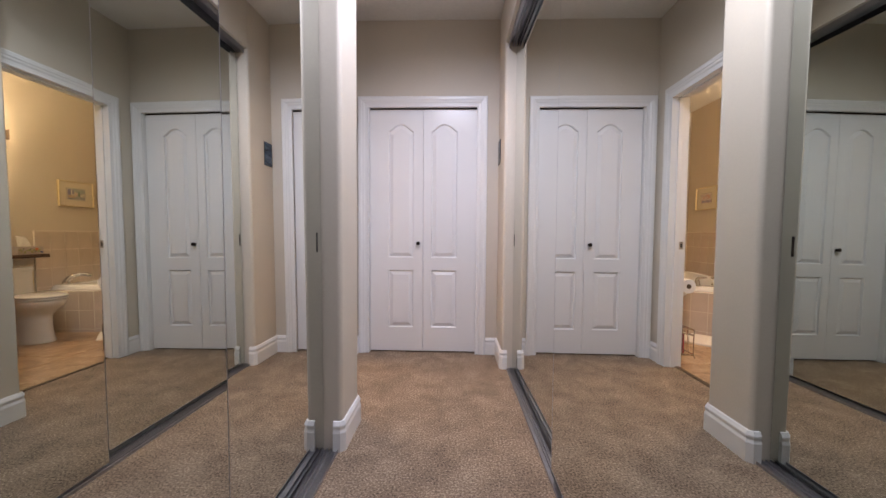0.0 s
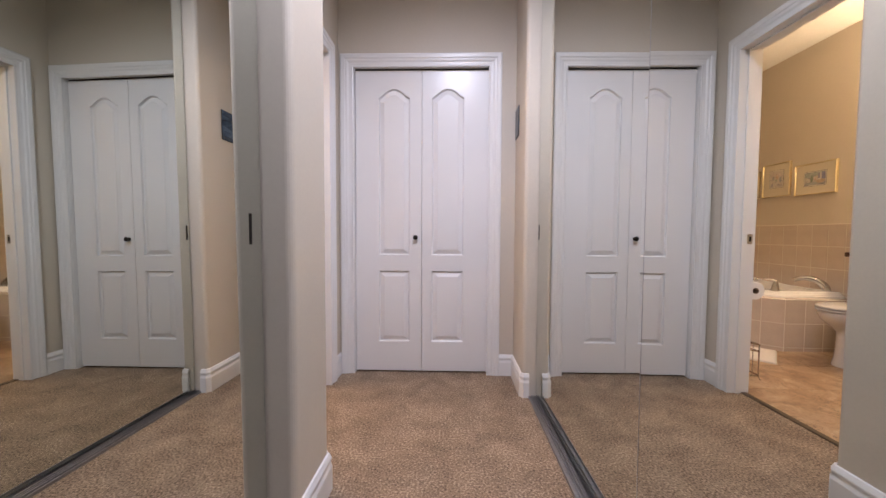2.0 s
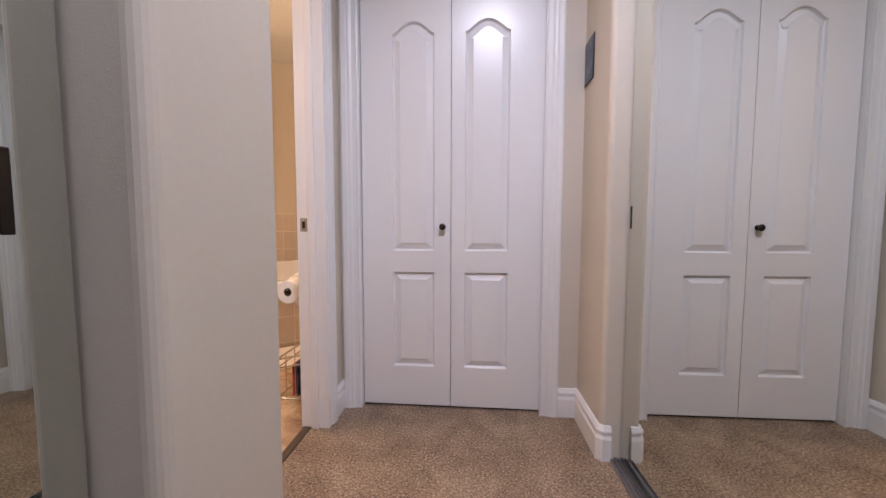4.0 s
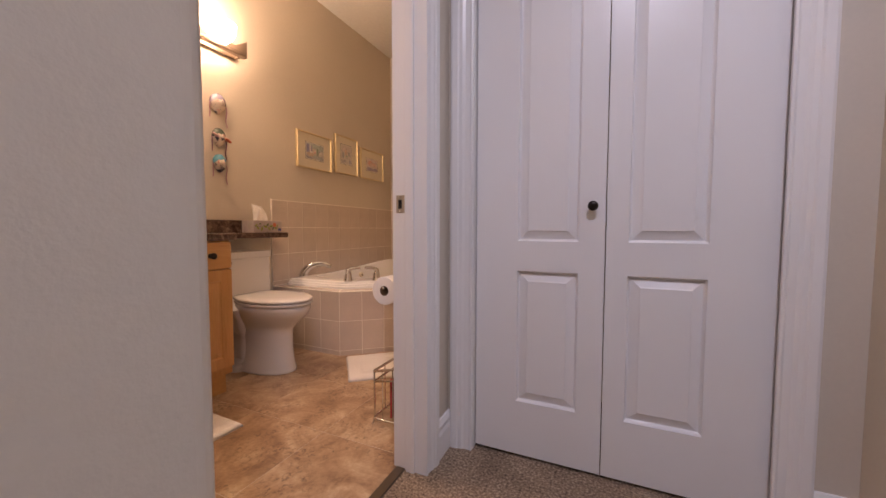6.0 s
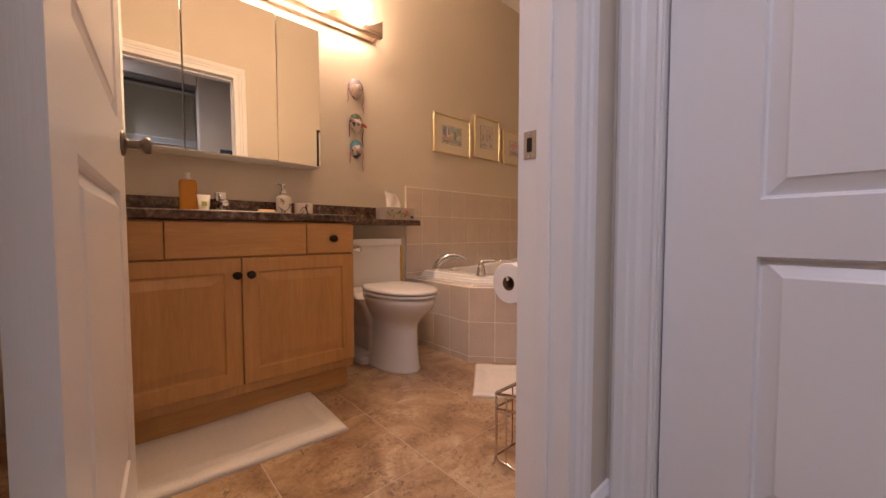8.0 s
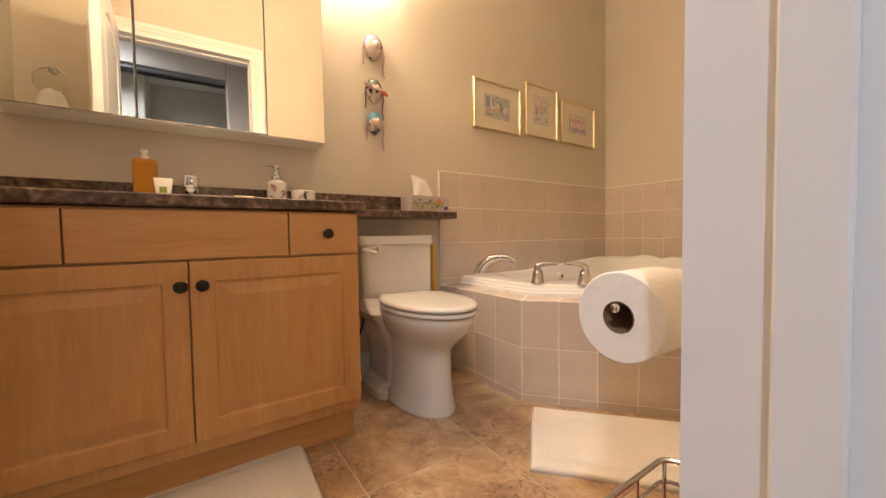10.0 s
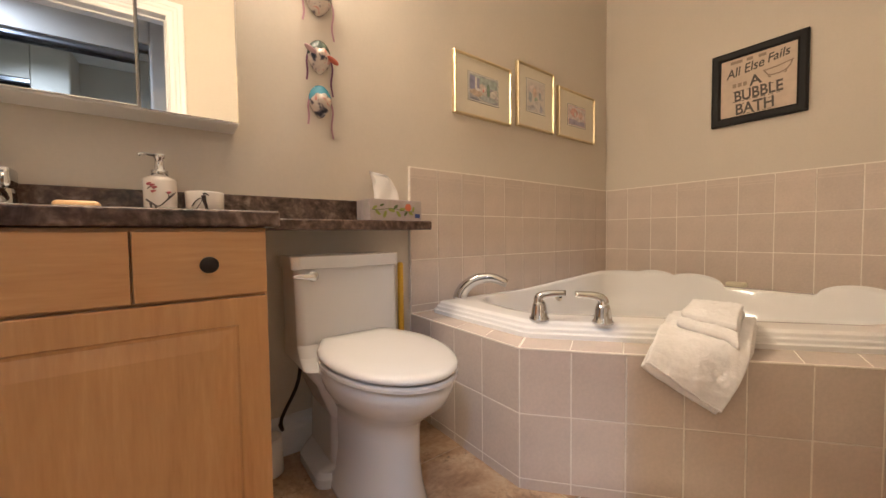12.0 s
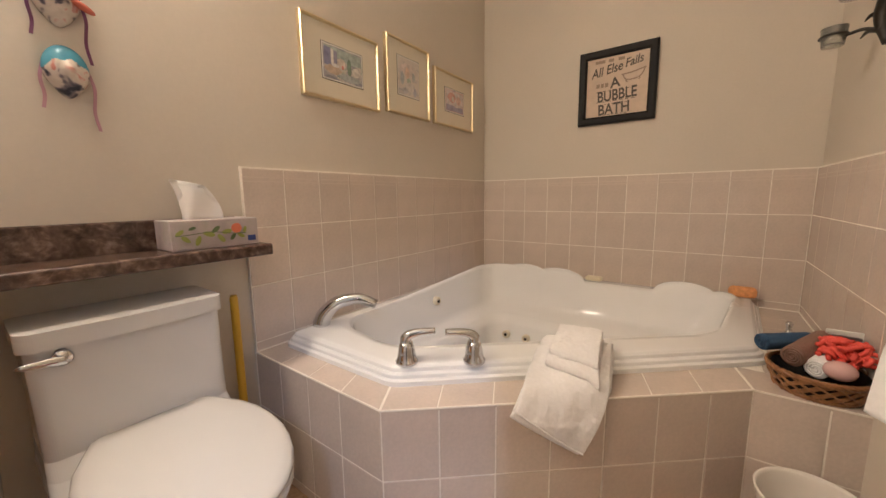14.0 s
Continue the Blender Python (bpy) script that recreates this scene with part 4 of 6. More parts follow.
# ---- cloth ----
def drape(name, t, dc, sc, w, l, turn, lift, thick, mat, emboss=False):
    """A folded towel over the diagonal deck edge; dc along the edge, sc across it (positive towards the tub)."""
    a0 = Vector(DECK[1])
    d = (Vector(DECK[2]) - a0).normalized()
    nrm = Vector((-d.y, d.x))
    c, s_ = math.cos(radians(turn)), math.sin(radians(turn))

    def at(u, v, off):
        x, y = dc + u * c - v * s_, sc + u * s_ + v * c
        wob = 0.009 * noise.noise(Vector((u * 20, v * 20, lift * 90))) + 0.0028 * noise.noise(Vector((u * 80, v * 80, 5)))
        if emboss and -0.46 * l < v < -0.24 * l:
            wob += 0.004 * max(0.0, noise.noise(Vector((u * 38, v * 46, 2))))
        if y < 0:
            k = 1 - math.exp(y / 0.03)
            n_, z = -0.012 * k - off * k - wob * k, DZ + 0.012 + y * k + off * (1 - k)
        else:
            r_ = min(1.0, y / 0.14)
            n_, z = y, DZ + 0.012 + 0.036 * r_ * (2 - r_) + off
        p = a0 + d * x + nrm * n_
        return (p.x, p.y, z + wob)

    bm = bmesh.new()
    nu, nv = 44, 72
    grid = {}
    for side, off in ((0, lift), (1, lift + thick)):
        for i in range(nu + 1):
            for j in range(nv + 1):
                e = min(i, nu - i, j, nv - j)
                o = off if e > 0 else lift + thick / 2
                grid[side, i, j] = bm.verts.new(at((i / nu - 0.5) * w, (j / nv - 0.5) * l, o))
        for i in range(nu):
            for j in range(nv):
                bm.faces.new([grid[side, i + a, j + b] for a, b in ((0, 0), (1, 0), (1, 1), (0, 1))])
    bmesh.ops.remove_doubles(bm, verts=bm.verts, dist=1e-5)
    ob = part(name, bm, mat, t, smooth=True)
    if emboss:
        # corded hem with a row of stitches along the hanging edge
        bm = bmesh.new()
        for k in range(26):
            u = ((k + 0.5) / 26 - 0.5) * (w - 0.012)
            tube(bm, [at(u - 0.0034, -l / 2 + 0.004, lift + thick), at(u, -l / 2 + 0.005, lift + thick + 0.003), at(u + 0.0034, -l / 2 + 0.004, lift + thick)], 0.0026, 6)
        part("hem_stitching", bm, mat, t, smooth=True)
    return ob


tw = thing("bath_towel", -1.5, 3.95, DZ, "white terry towel folded over the tub deck edge", "towel")
drape("lower_fold", tw, 0.512, 0.052, 0.212, 0.362, -31, 0.0, 0.016, TERRY)
drape("upper_fold", tw, 0.516, 0.058, 0.204, 0.352, -31, 0.015, 0.018, TERRY, True)
tw2 = thing("hand_towel", -1.45, 4.02, DZ + 0.04, "small white terry hand towel lying on the bath towel", "towel")
drape("cloth", tw2, 0.555, 0.110, 0.138, 0.210, -31, 0.034, 0.020, TERRY)
drape("fold", tw2, 0.562, 0.120, 0.130, 0.188, -31, 0.053, 0.018, TERRY)

MAT = material("white_bath_mat_pile", (0.80, 0.75, 0.70), 0.95, grain=0.06, grain_scale=200, blotch=0.03, blotch_scale=5, bump=1.0, bump_scale=300, sheen=0.3)


def bath_mat(name, cx, cy, w, l, rz, label):
    t = thing(name, cx, cy, 0.002, label, "bath mat", "bath mats", rz)
    bm = bmesh.new()
    nu, nv = 40, 64
    vs = [[None] * (nv + 1) for _ in range(nu + 1)]
    for i in range(nu + 1):
        for j in range(nv + 1):
            u, v = (i / nu - 0.5) * w, (j / nv - 0.5) * l
            e = min(w / 2 - abs(u), l / 2 - abs(v))
            z = 0.018 * min(1.0, e / 0.016) ** 0.5 if e > 0 else 0.0
            if 0.06 < e < 0.085:
                z -= 0.006
            vs[i][j] = bm.verts.new((u + 0.003 * noise.noise((v * 6, i, 1)), v + 0.003 * noise.noise((u * 6, j, 3)), z + 0.0015 * noise.noise((u * 9, v * 9, 0))))
    for i in range(nu):
        for j in range(nv):
            bm.faces.new((vs[i][j], vs[i + 1][j], vs[i + 1][j + 1], vs[i][j + 1]))
    base = [vs[i][0] for i in range(nu + 1)] + [vs[nu][j] for j in range(1, nv + 1)] + [vs[i][nv] for i in range(nu - 1, -1, -1)] + [vs[0][j] for j in range(nv - 1, 0, -1)]
    bm.faces.new(base[::-1])
    part("mat", bm, MAT, t, local=True, smooth=True)
    return t


bath_mat("bath_mat", -1.92, 2.33, 0.44, 0.80, -2, "white tufted cotton bath mat before the vanity")
bath_mat("bath_mat", -1.475, 3.60, 0.40, 0.58, -49, "white tufted cotton bath mat before the tub")

# ---- pictures ----
GOLD = material("polished_brass_frame", (0.72, 0.61, 0.38), 0.40, 1.0)
BLACK = material("black_frame_wood", (0.012, 0.011, 0.011), 0.6, spec=0.3)
MATB = material("cream_mat_board", (0.72, 0.66, 0.53), 0.8, grain=0.01)
PRINTS = []
for nm, stops in (("pastel_print_street", [(0.3, (0.16, 0.17, 0.22)), (0.45, (0.35, 0.34, 0.36)), (0.55, (0.62, 0.55, 0.48)), (0.65, (0.30, 0.36, 0.30)), (0.8, (0.7, 0.66, 0.62))]),
                  ("pastel_print_flowers", [(0.3, (0.3, 0.32, 0.36)), (0.45, (0.6, 0.54, 0.5)), (0.6, (0.68, 0.62, 0.54)), (0.75, (0.5, 0.42, 0.4))]),
                  ("pastel_print_rose", [(0.3, (0.28, 0.26, 0.38)), (0.45, (0.62, 0.42, 0.38)), (0.6, (0.7, 0.58, 0.5)), (0.75, (0.5, 0.42, 0.46))])):
    PRINTS.append(ramp_material(nm, stops, 0.5, 14, detail=5, distortion=1.0, bump=0.0, stretch=(1, 1, 1.6)))
PALE = material("white_paper_line", (0.75, 0.73, 0.68), 0.7)
GLASSC = bpy.data.materials.new("picture_glass")
GLASSC.use_nodes = True
gb = GLASSC.node_tree.nodes["Principled BSDF"]
gb.inputs["Transmission Weight"].default_value, gb.inputs["Roughness"].default_value, gb.inputs["IOR"].default_value = 1.0, 0.0, 1.45


def frame_bars(bm, w, h, bar, depth):
    """Mitred bars in local x, z; front at y = -depth."""
    prof = [(0, 0), (0, depth * 0.8), (bar * 0.25, depth), (bar * 0.75, depth), (bar, depth * 0.7), (bar, 0)]
    loop = [(-w / 2, -h / 2), (w / 2, -h / 2), (w / 2, h / 2), (-w / 2, h / 2)]
    rings = []
    for i in range(5):
        p = Vector(loop[i % 4])
        m = Vector((-math.copysign(1, p.x), -math.copysign(1, p.y)))
        rings.append([(p.x + m.x * o, -d, p.y + m.y * o) for o, d in prof])
    loft(bm, rings, False, False)
    bmesh.ops.remove_doubles(bm, verts=bm.verts, dist=1e-6)
    return bm


def picture(name, m, w, h, bar, depth, frame_mat, mat_mat, print_mat, pw, ph, label, dz=0.0, group=""):
    t = new(name)
    t.matrix_world = m
    tagged(t, label, "picture", group)
    part("frame", frame_bars(bmesh.new(), w, h, bar, depth), frame_mat, t, local=True)
    part("mat_board", boxm(-w / 2 + bar * 0.6, w / 2 - bar * 0.6, -depth * 0.45, -0.002, -h / 2 + bar * 0.6, h / 2 - bar * 0.6), mat_mat, t, local=True)
    if print_mat:
        part("print_border", boxm(-pw / 2 - 0.004, pw / 2 + 0.004, -depth * 0.45 - 0.0012, -depth * 0.45 - 0.0002, dz - ph / 2 - 0.004, dz + ph / 2 + 0.004), BRONZE, t, local=True)
        part("print_margin", boxm(-pw / 2 - 0.002, pw / 2 + 0.002, -depth * 0.45 - 0.0018, -depth * 0.45 - 0.0013, dz - ph / 2 - 0.002, dz + ph / 2 + 0.002), PALE, t, local=True)
        part("print", boxm(-pw / 2 + 0.003, pw / 2 - 0.003, -depth * 0.45 - 0.0026, -depth * 0.45 - 0.0019, dz - ph / 2 + 0.003, dz + ph / 2 - 0.003), print_mat, t, local=True)
    return t


PG = "framed prints over the tub"
picture("framed_print", pose(WX + 0.001, 4.021, 1.496, 0, 0, 90), 0.388, 0.292, 0.011, 0.022, GOLD, MATB, PRINTS[0], 0.20, 0.13, "brass-framed landscape print with a wide cream mat", group=PG)
picture("framed_print", pose(WX + 0.001, 4.424, 1.538, 0, 0, 90), 0.318, 0.346, 0.011, 0.022, GOLD, MATB, PRINTS[1], 0.155, 0.175, "brass-framed upright print of pale flowers", 0.01, group=PG)
picture("framed_print", pose(WX + 0.001, 4.828, 1.5145, 0, 0, 90), 0.394, 0.297, 0.011, 0.022, GOLD, MATB, PRINTS[2], 0.19, 0.125, "brass-framed small print in pink and grey", group=PG)


def print_patches(t, depth, patches):
    """Soft colour fields of a pastel print: (x, z, half width, half height, colour, round)."""
    for k, (x, z, w, h, col, rnd_) in enumerate(patches):
        y = -depth * 0.45 - 0.0027 - 0.00006 * k
        n = 18 if rnd_ else 4
        ring = [(x + w * math.cos(2 * math.pi * i / n) * (1 + 0.12 * math.sin(5 * i + k)), z + h * math.sin(2 * math.pi * i / n) * (1 + 0.12 * math.cos(3 * i + k))) for i in range(n)] if rnd_ else [(x - w, z - h), (x + w, z - h * 0.9), (x + w, z + h * 0.92), (x - w, z + h)]
        bm = loft(bmesh.new(), [[(a, y + 0.00004, b) for a, b in ring], [(a, y, b) for a, b in ring]])
        part("print_patch", bm, material("print_tint", col, 0.6, blotch=0.25, blotch_scale=45), t, local=True)


ART = [o for o in scene.objects if o.name.startswith("framed_print")]
print_patches(ART[0], 0.022, ((0.0, 0.035, 0.092, 0.024, (0.40, 0.45, 0.42), 0), (-0.072, 0.020, 0.020, 0.034, (0.26, 0.26, 0.40), 0), (-0.038, 0.022, 0.008, 0.026, (0.30, 0.28, 0.38), 0), (-0.054, 0.022, 0.006, 0.030, (0.70, 0.66, 0.62), 0), (-0.010, 0.005, 0.022, 0.020, (0.64, 0.55, 0.48), 1), (0.030, -0.002, 0.012, 0.034, (0.20, 0.26, 0.20), 1), (0.065, -0.012, 0.022, 0.018, (0.62, 0.58, 0.52), 1), (-0.050, -0.026, 0.040, 0.018, (0.52, 0.40, 0.30), 1), (0.030, -0.044, 0.060, 0.014, (0.40, 0.42, 0.42), 1), (-0.040, -0.008, 0.018, 0.007, (0.72, 0.68, 0.66), 1), (-0.004, -0.008, 0.005, 0.008, (0.60, 0.22, 0.20), 1)))
print_patches(ART[1], 0.022, ((0.0, 0.045, 0.060, 0.030, (0.62, 0.54, 0.50), 1), (-0.010, 0.030, 0.016, 0.028, (0.66, 0.50, 0.40), 1), (-0.048, 0.0, 0.014, 0.030, (0.36, 0.38, 0.40), 1), (0.035, 0.022, 0.010, 0.020, (0.34, 0.36, 0.36), 1), (0.0, -0.010, 0.014, 0.018, (0.34, 0.40, 0.32), 1), (0.010, -0.040, 0.040, 0.030, (0.62, 0.58, 0.55), 1), (-0.030, -0.055, 0.024, 0.014, (0.48, 0.46, 0.48), 1), (0.045, -0.052, 0.012, 0.020, (0.40, 0.40, 0.46), 1)))
print_patches(ART[2], 0.022, ((0.0, 0.015, 0.085, 0.040, (0.66, 0.58, 0.56), 0), (-0.030, 0.018, 0.040, 0.028, (0.64, 0.38, 0.32), 1), (0.040, 0.010, 0.024, 0.024, (0.62, 0.44, 0.38), 1), (-0.020, 0.010, 0.012, 0.014, (0.72, 0.66, 0.60), 1), (0.0, -0.040, 0.086, 0.016, (0.40, 0.36, 0.46), 0), (0.020, -0.022, 0.030, 0.010, (0.68, 0.60, 0.58), 1)))
PAPER = material("aged_cream_paper", (0.62, 0.50, 0.39), 0.8, blotch=0.12, blotch_scale=7, grain=0.04)
INK = material("dark_ink", (0.10, 0.085, 0.075), 0.8)
INKP = material("pale_brown_ink", (0.33, 0.25, 0.19), 0.8)
sign = picture("wall_sign", pose(-1.702, BY1 - 0.001, 1.544, 0, 0, 0), 0.382, 0.385, 0.040, 0.024, BLACK, PAPER, None, 0, 0, "black-framed cream bathroom sign with hand lettering")


def words(text, x, z, size, mat, shear=0.0, rot=0.0, wide=1.0, bold=0.0):
    c = bpy.data.curves.new("words", "FONT")
    c.body, c.size, c.align_x, c.align_y, c.shear, c.extrude, c.offset = text, size, "CENTER", "CENTER", shear, 0.0004, bold
    o = new("words", c)
    me = bpy.data.meshes.new_from_object(o)
    bpy.data.objects.remove(o)
    me.transform(Matrix.Translation((x, -0.0118, z)) @ Matrix.Rotation(radians(90), 4, "X") @ Matrix.Rotation(radians(rot), 4, "Z") @ Matrix.Diagonal((wide, 1, 1, 1)))
    me.materials.append(mat)
    ob = new("lettering", me)
    ob.parent = sign
    return ob


for k, (bx, bw) in enumerate(((-0.085, 0.05), (-0.03, 0.025), (0.02, 0.03))):
    part("lettering", boxm(bx - bw / 2, bx + bw / 2, -0.0122, -0.0112, 0.125, 0.140), INKP, sign, local=True)
words("All Else", -0.052, 0.084, 0.066, INK, 0.32, 9, 0.80, 0.0008)
words("Fails", 0.078, 0.108, 0.060, INK, 0.35, 10, 0.84, 0.0008)
words("A", -0.006, 0.014, 0.072, INK, 0.0, 6, 1.0, 0.0012)
for bx, bw in ((-0.092, 0.016), (-0.070, 0.016), (-0.048, 0.016)):
    part("lettering", boxm(bx - bw / 2, bx + bw / 2, -0.0122, -0.0112, 0.0, 0.020), INKP, sign, local=True)
words("BUBBLE", 0.004, -0.048, 0.078, INK, 0, 2, 0.74, 0.0016)
words("BATH", -0.008, -0.118, 0.078, INK, 0, 2, 0.80, 0.0016)
for z, x0, x1 in ((-0.0755, -0.098, 0.104), (-0.0215, -0.098, 0.104), (-0.1455, -0.082, 0.066), (-0.0915, -0.082, 0.066)):
    # slab serifs: short dashes along the foot and head of the letters
    n = 14
    for k in range(0, n, 2):
        a0, a1 = x0 + (x1 - x0) * k / n, x0 + (x1 - x0) * (k + 1.25) / n
        part("serif", boxm(a0, a1, -0.0121, -0.0113, z - 0.0014, z + 0.0014), INK, sign, local=True)
for pts in ([(0.028, -0.0115, 0.050), (0.048, -0.0115, 0.022), (0.090, -0.0115, 0.020), (0.118, -0.0115, 0.034), (0.134, -0.0115, 0.066)],
            [(0.024, -0.0115, 0.050), (0.075, -0.0115, 0.054), (0.138, -0.0115, 0.068)],
            [(0.050, -0.0115, 0.024), (0.046, -0.0115, 0.014), (0.054, -0.0115, 0.010)],
            [(0.106, -0.0115, 0.028), (0.112, -0.0115, 0.018), (0.104, -0.0115, 0.014)]):
    part("drawn_tub", rod(pts, 0.0024, 6), INKP, sign, local=True)
SEA = ramp_material("dusk_sea_print", [(0.3, (0.008, 0.012, 0.025)), (0.5, (0.03, 0.06, 0.11)), (0.7, (0.11, 0.17, 0.24))], 0.25, 9, stretch=(1, 1, 4), bump=0.0)
hp = thing("wall_plaque", XR, 2.895, 1.66, "dark blue seascape plaque on the hall wall", "picture")
part("block", boxm(XR - 0.005, XR - 0.0005, 2.848, 2.968, 1.572, 1.764, bevel=0.002, seg=1), BLACK, hp)
part("print", boxm(XR - 0.0062, XR - 0.0051, 2.852, 2.964, 1.576, 1.760), SEA, hp)
FLOWER = ramp_material("green_leaf_print", [(0.35, (0.02, 0.05, 0.03)), (0.55, (0.06, 0.11, 0.06)), (0.65, (0.6, 0.6, 0.52))], 0.5, 12, bump=0.0)
picture("framed_print", pose(XB - 0.001, 3.645, 1.53, 0, 0, -90), 0.28, 0.37, 0.016, 0.022, BLACK, PALE, FLOWER, 0.11, 0.13, "black-framed print of a white flower", -0.02)

# ---- wall masks ----
def mask_material(name, stops):
    return ramp_material(name, stops, 0.3, 22, bump=0.0, detail=4, stretch=(1, 1, 1))


RIB = [material("purple_ribbon", (0.13, 0.03, 0.09), 0.5), material("mauve_ribbon", (0.42, 0.22, 0.27), 0.5), material("red_ribbon", (0.30, 0.03, 0.06), 0.5)]
CERAM = ramp_material("painted_ceramic", [(0.34, (0.03, 0.035, 0.06)), (0.42, (0.20, 0.17, 0.19)), (0.47, (0.58, 0.50, 0.43)), (0.58, (0.66, 0.58, 0.50)), (0.66, (0.55, 0.24, 0.20))], 0.22, 26, detail=2, distortion=0.4, bump=0.0)
LIPS = material("red_glaze", (0.50, 0.10, 0.08), 0.25)
EYEP = material("dark_blue_glaze", (0.03, 0.04, 0.08), 0.25)


def wall_mask(z, cap_mat, w, h, hat, rib, label):
    """A small ceramic wall mask: a domed oval with a painted cap, and two ribbons."""
    y = 3.205
    bm = bmesh.new()
    rings = []
    for k in range(34):
        r_ = math.cos(k / 34 * math.pi / 2) if k else 1.0
        dep = 0.001 if k == 0 else 0.006 + 0.036 * math.sin(k / 34 * math.pi / 2)
        rings.append([(WX + dep + 0.008 * max(0, 1 - (r_ * 3) ** 2), y + w / 2 * r_ * math.cos(a) * (1 - 0.42 * max(0, -math.sin(a)) ** 1.5), z + h / 2 * r_ * math.sin(a)) for a in [2 * math.pi * q / 96 for q in range(96)]])
    loft(bm, rings)
    ob = part("wall_mask", bm, CERAM, None, smooth=True)
    tagged(ob, label, "wall mask", "wall masks")
    me = ob.data
    for mt in (cap_mat, EYEP, LIPS):
        me.materials.append(mt)
    for p in me.polygons:
        c = p.center
        v, u = (c.z - z) / (h / 2), (c.y - y) / (w / 2)
        if v > 0.36 - 0.35 * abs(u) ** 2 + 0.05 * math.sin(9 * u):
            p.material_index = 1
    if hat:
        t = thing("mask_brim", WX + 0.02, y, z, "painted pink and blue ceramic brim of the mask", "wall mask")
        for sgn, col in ((-1, hat[0]), (1, hat[1])):
            bm = bmesh.new()
            bmesh.ops.create_uvsphere(bm, u_segments=20, v_segments=10, radius=1.0, matrix=Matrix.Translation((WX + 0.038, y + sgn * 0.040, z + (0.008 if sgn < 0 else -0.012))) @ Matrix.Rotation(radians(-28), 4, "X") @ Matrix.Diagonal((0.015, 0.023, 0.0062, 1)))
            part("brim", bm, col, t, smooth=True)
    for sgn in (-1, 1):
        t = thing("ribbon", WX + 0.008, y + sgn * w * 0.5, z, "narrow ribbon hanging from a wall mask", "ribbon", "mask ribbons")
        bm = bmesh.new()
        ln = h * (0.75 if sgn < 0 else 1.1)
        c = curve_pts([(WX + 0.006, y + sgn * w * 0.46, z + 0.012), (WX + 0.012, y + sgn * w * 0.55, z - ln * 0.25), (WX + 0.006, y + sgn * w * 0.50, z - ln * 0.65), (WX + 0.010, y + sgn * w * 0.56, z - ln)], 16)
        loft(bm, [[(p.x - 0.0006, p.y - 0.0032, p.z), (p.x - 0.0006, p.y + 0.0032, p.z), (p.x + 0.0006, p.y + 0.0032, p.z), (p.x + 0.0006, p.y - 0.0032, p.z)] for p in c])
        part("strip", bm, rib, t)


BLUEG = material("turquoise_glaze", (0.09, 0.30, 0.42), 0.22)
GREENG = material("dark_green_glaze", (0.05, 0.075, 0.055), 0.25)
GREYG = material("lilac_grey_glaze", (0.22, 0.19, 0.26), 0.25)
ORANGEG = material("coral_glaze", (0.62, 0.16, 0.10), 0.25)
PINKG = material("pale_pink_glaze", (0.60, 0.40, 0.42), 0.25)
wall_mask(1.266, BLUEG, 0.082, 0.117, None, RIB[1], "plain ceramic wall mask with a turquoise brow")
wall_mask(1.425, GREENG, 0.085, 0.12, (PINKG, ORANGEG), RIB[0], "ceramic wall mask with dark green cap and coral brim")
wall_mask(1.635, GREYG, 0.10, 0.125, None, RIB[1], "ceramic wall mask with a lilac-grey cap")

# ---- on the worktop ----
CT = 0.8305
tis = thing("tissue_box", -2.43, 3.455, CT, "floral cardboard tissue box with a tissue pulled up", "tissue box")
CARD = ramp_material("floral_cardboard", [(0.3, (0.36, 0.30, 0.31)), (0.5, (0.50, 0.43, 0.42)), (0.62, (0.44, 0.40, 0.36)), (0.75, (0.60, 0.53, 0.51))], 0.5, 12, bump=0.0)
part("box", boxm(-2.49, -2.375, 3.342, 3.567, CT, CT + 0.08, bevel=0.002, seg=1), CARD, tis)
LEAF = material("olive_leaf_print", (0.30, 0.34, 0.07), 0.6)
LEAFD = material("dark_green_leaf_print", (0.09, 0.13, 0.04), 0.6)
BERRY = material("orange_bird_print", (0.62, 0.17, 0.08), 0.6)
BLUEP = material("blue_label", (0.03, 0.06, 0.25), 0.5)
random.seed(3)
for k, (yy, zz_, tilt_, sz) in enumerate(((3.362, 0.048, 0.6, 1.0), (3.375, 0.030, -0.7, 1.1), (3.392, 0.058, 0.3, 0.8), (3.404, 0.024, 1.2, 1.2), (3.432, 0.040, -0.3, 1.3), (3.450, 0.052, 0.7, 1.1), (3.462, 0.026, -0.9, 1.2), (3.478, 0.044, 0.2, 1.2), (3.494, 0.028, 0.9, 1.0), (3.516, 0.030, -0.5, 1.0), (3.528, 0.046, 1.3, 0.9))):
    bm = bmesh.new()
    ring = [(0.012 * sz * math.cos(a), 0.0055 * sz * math.sin(a)) for a in [2 * math.pi * i / 10 for i in range(10)]]
    c_, s_ = math.cos(tilt_), math.sin(tilt_)
    loft(bm, [[(-2.3748 + d, yy + (p * c_ - q * s_) * r_, CT + zz_ + (p * s_ + q * c_) * r_) for p, q in ring] for r_, d in ((1, 0), (0.9, 0.0005))])
    part("leaf_print", bm, LEAFD if k % 3 == 2 else LEAF, tis)
part("stem_print", tube(bmesh.new(), curve_pts([(-2.3746, 3.352, CT + 0.040), (-2.3746, 3.39, CT + 0.042), (-2.3746, 3.44, CT + 0.046), (-2.3746, 3.49, CT + 0.038), (-2.3746, 3.53, CT + 0.036)], 16), 0.0011, 5), LEAFD, tis)
bm = bmesh.new()
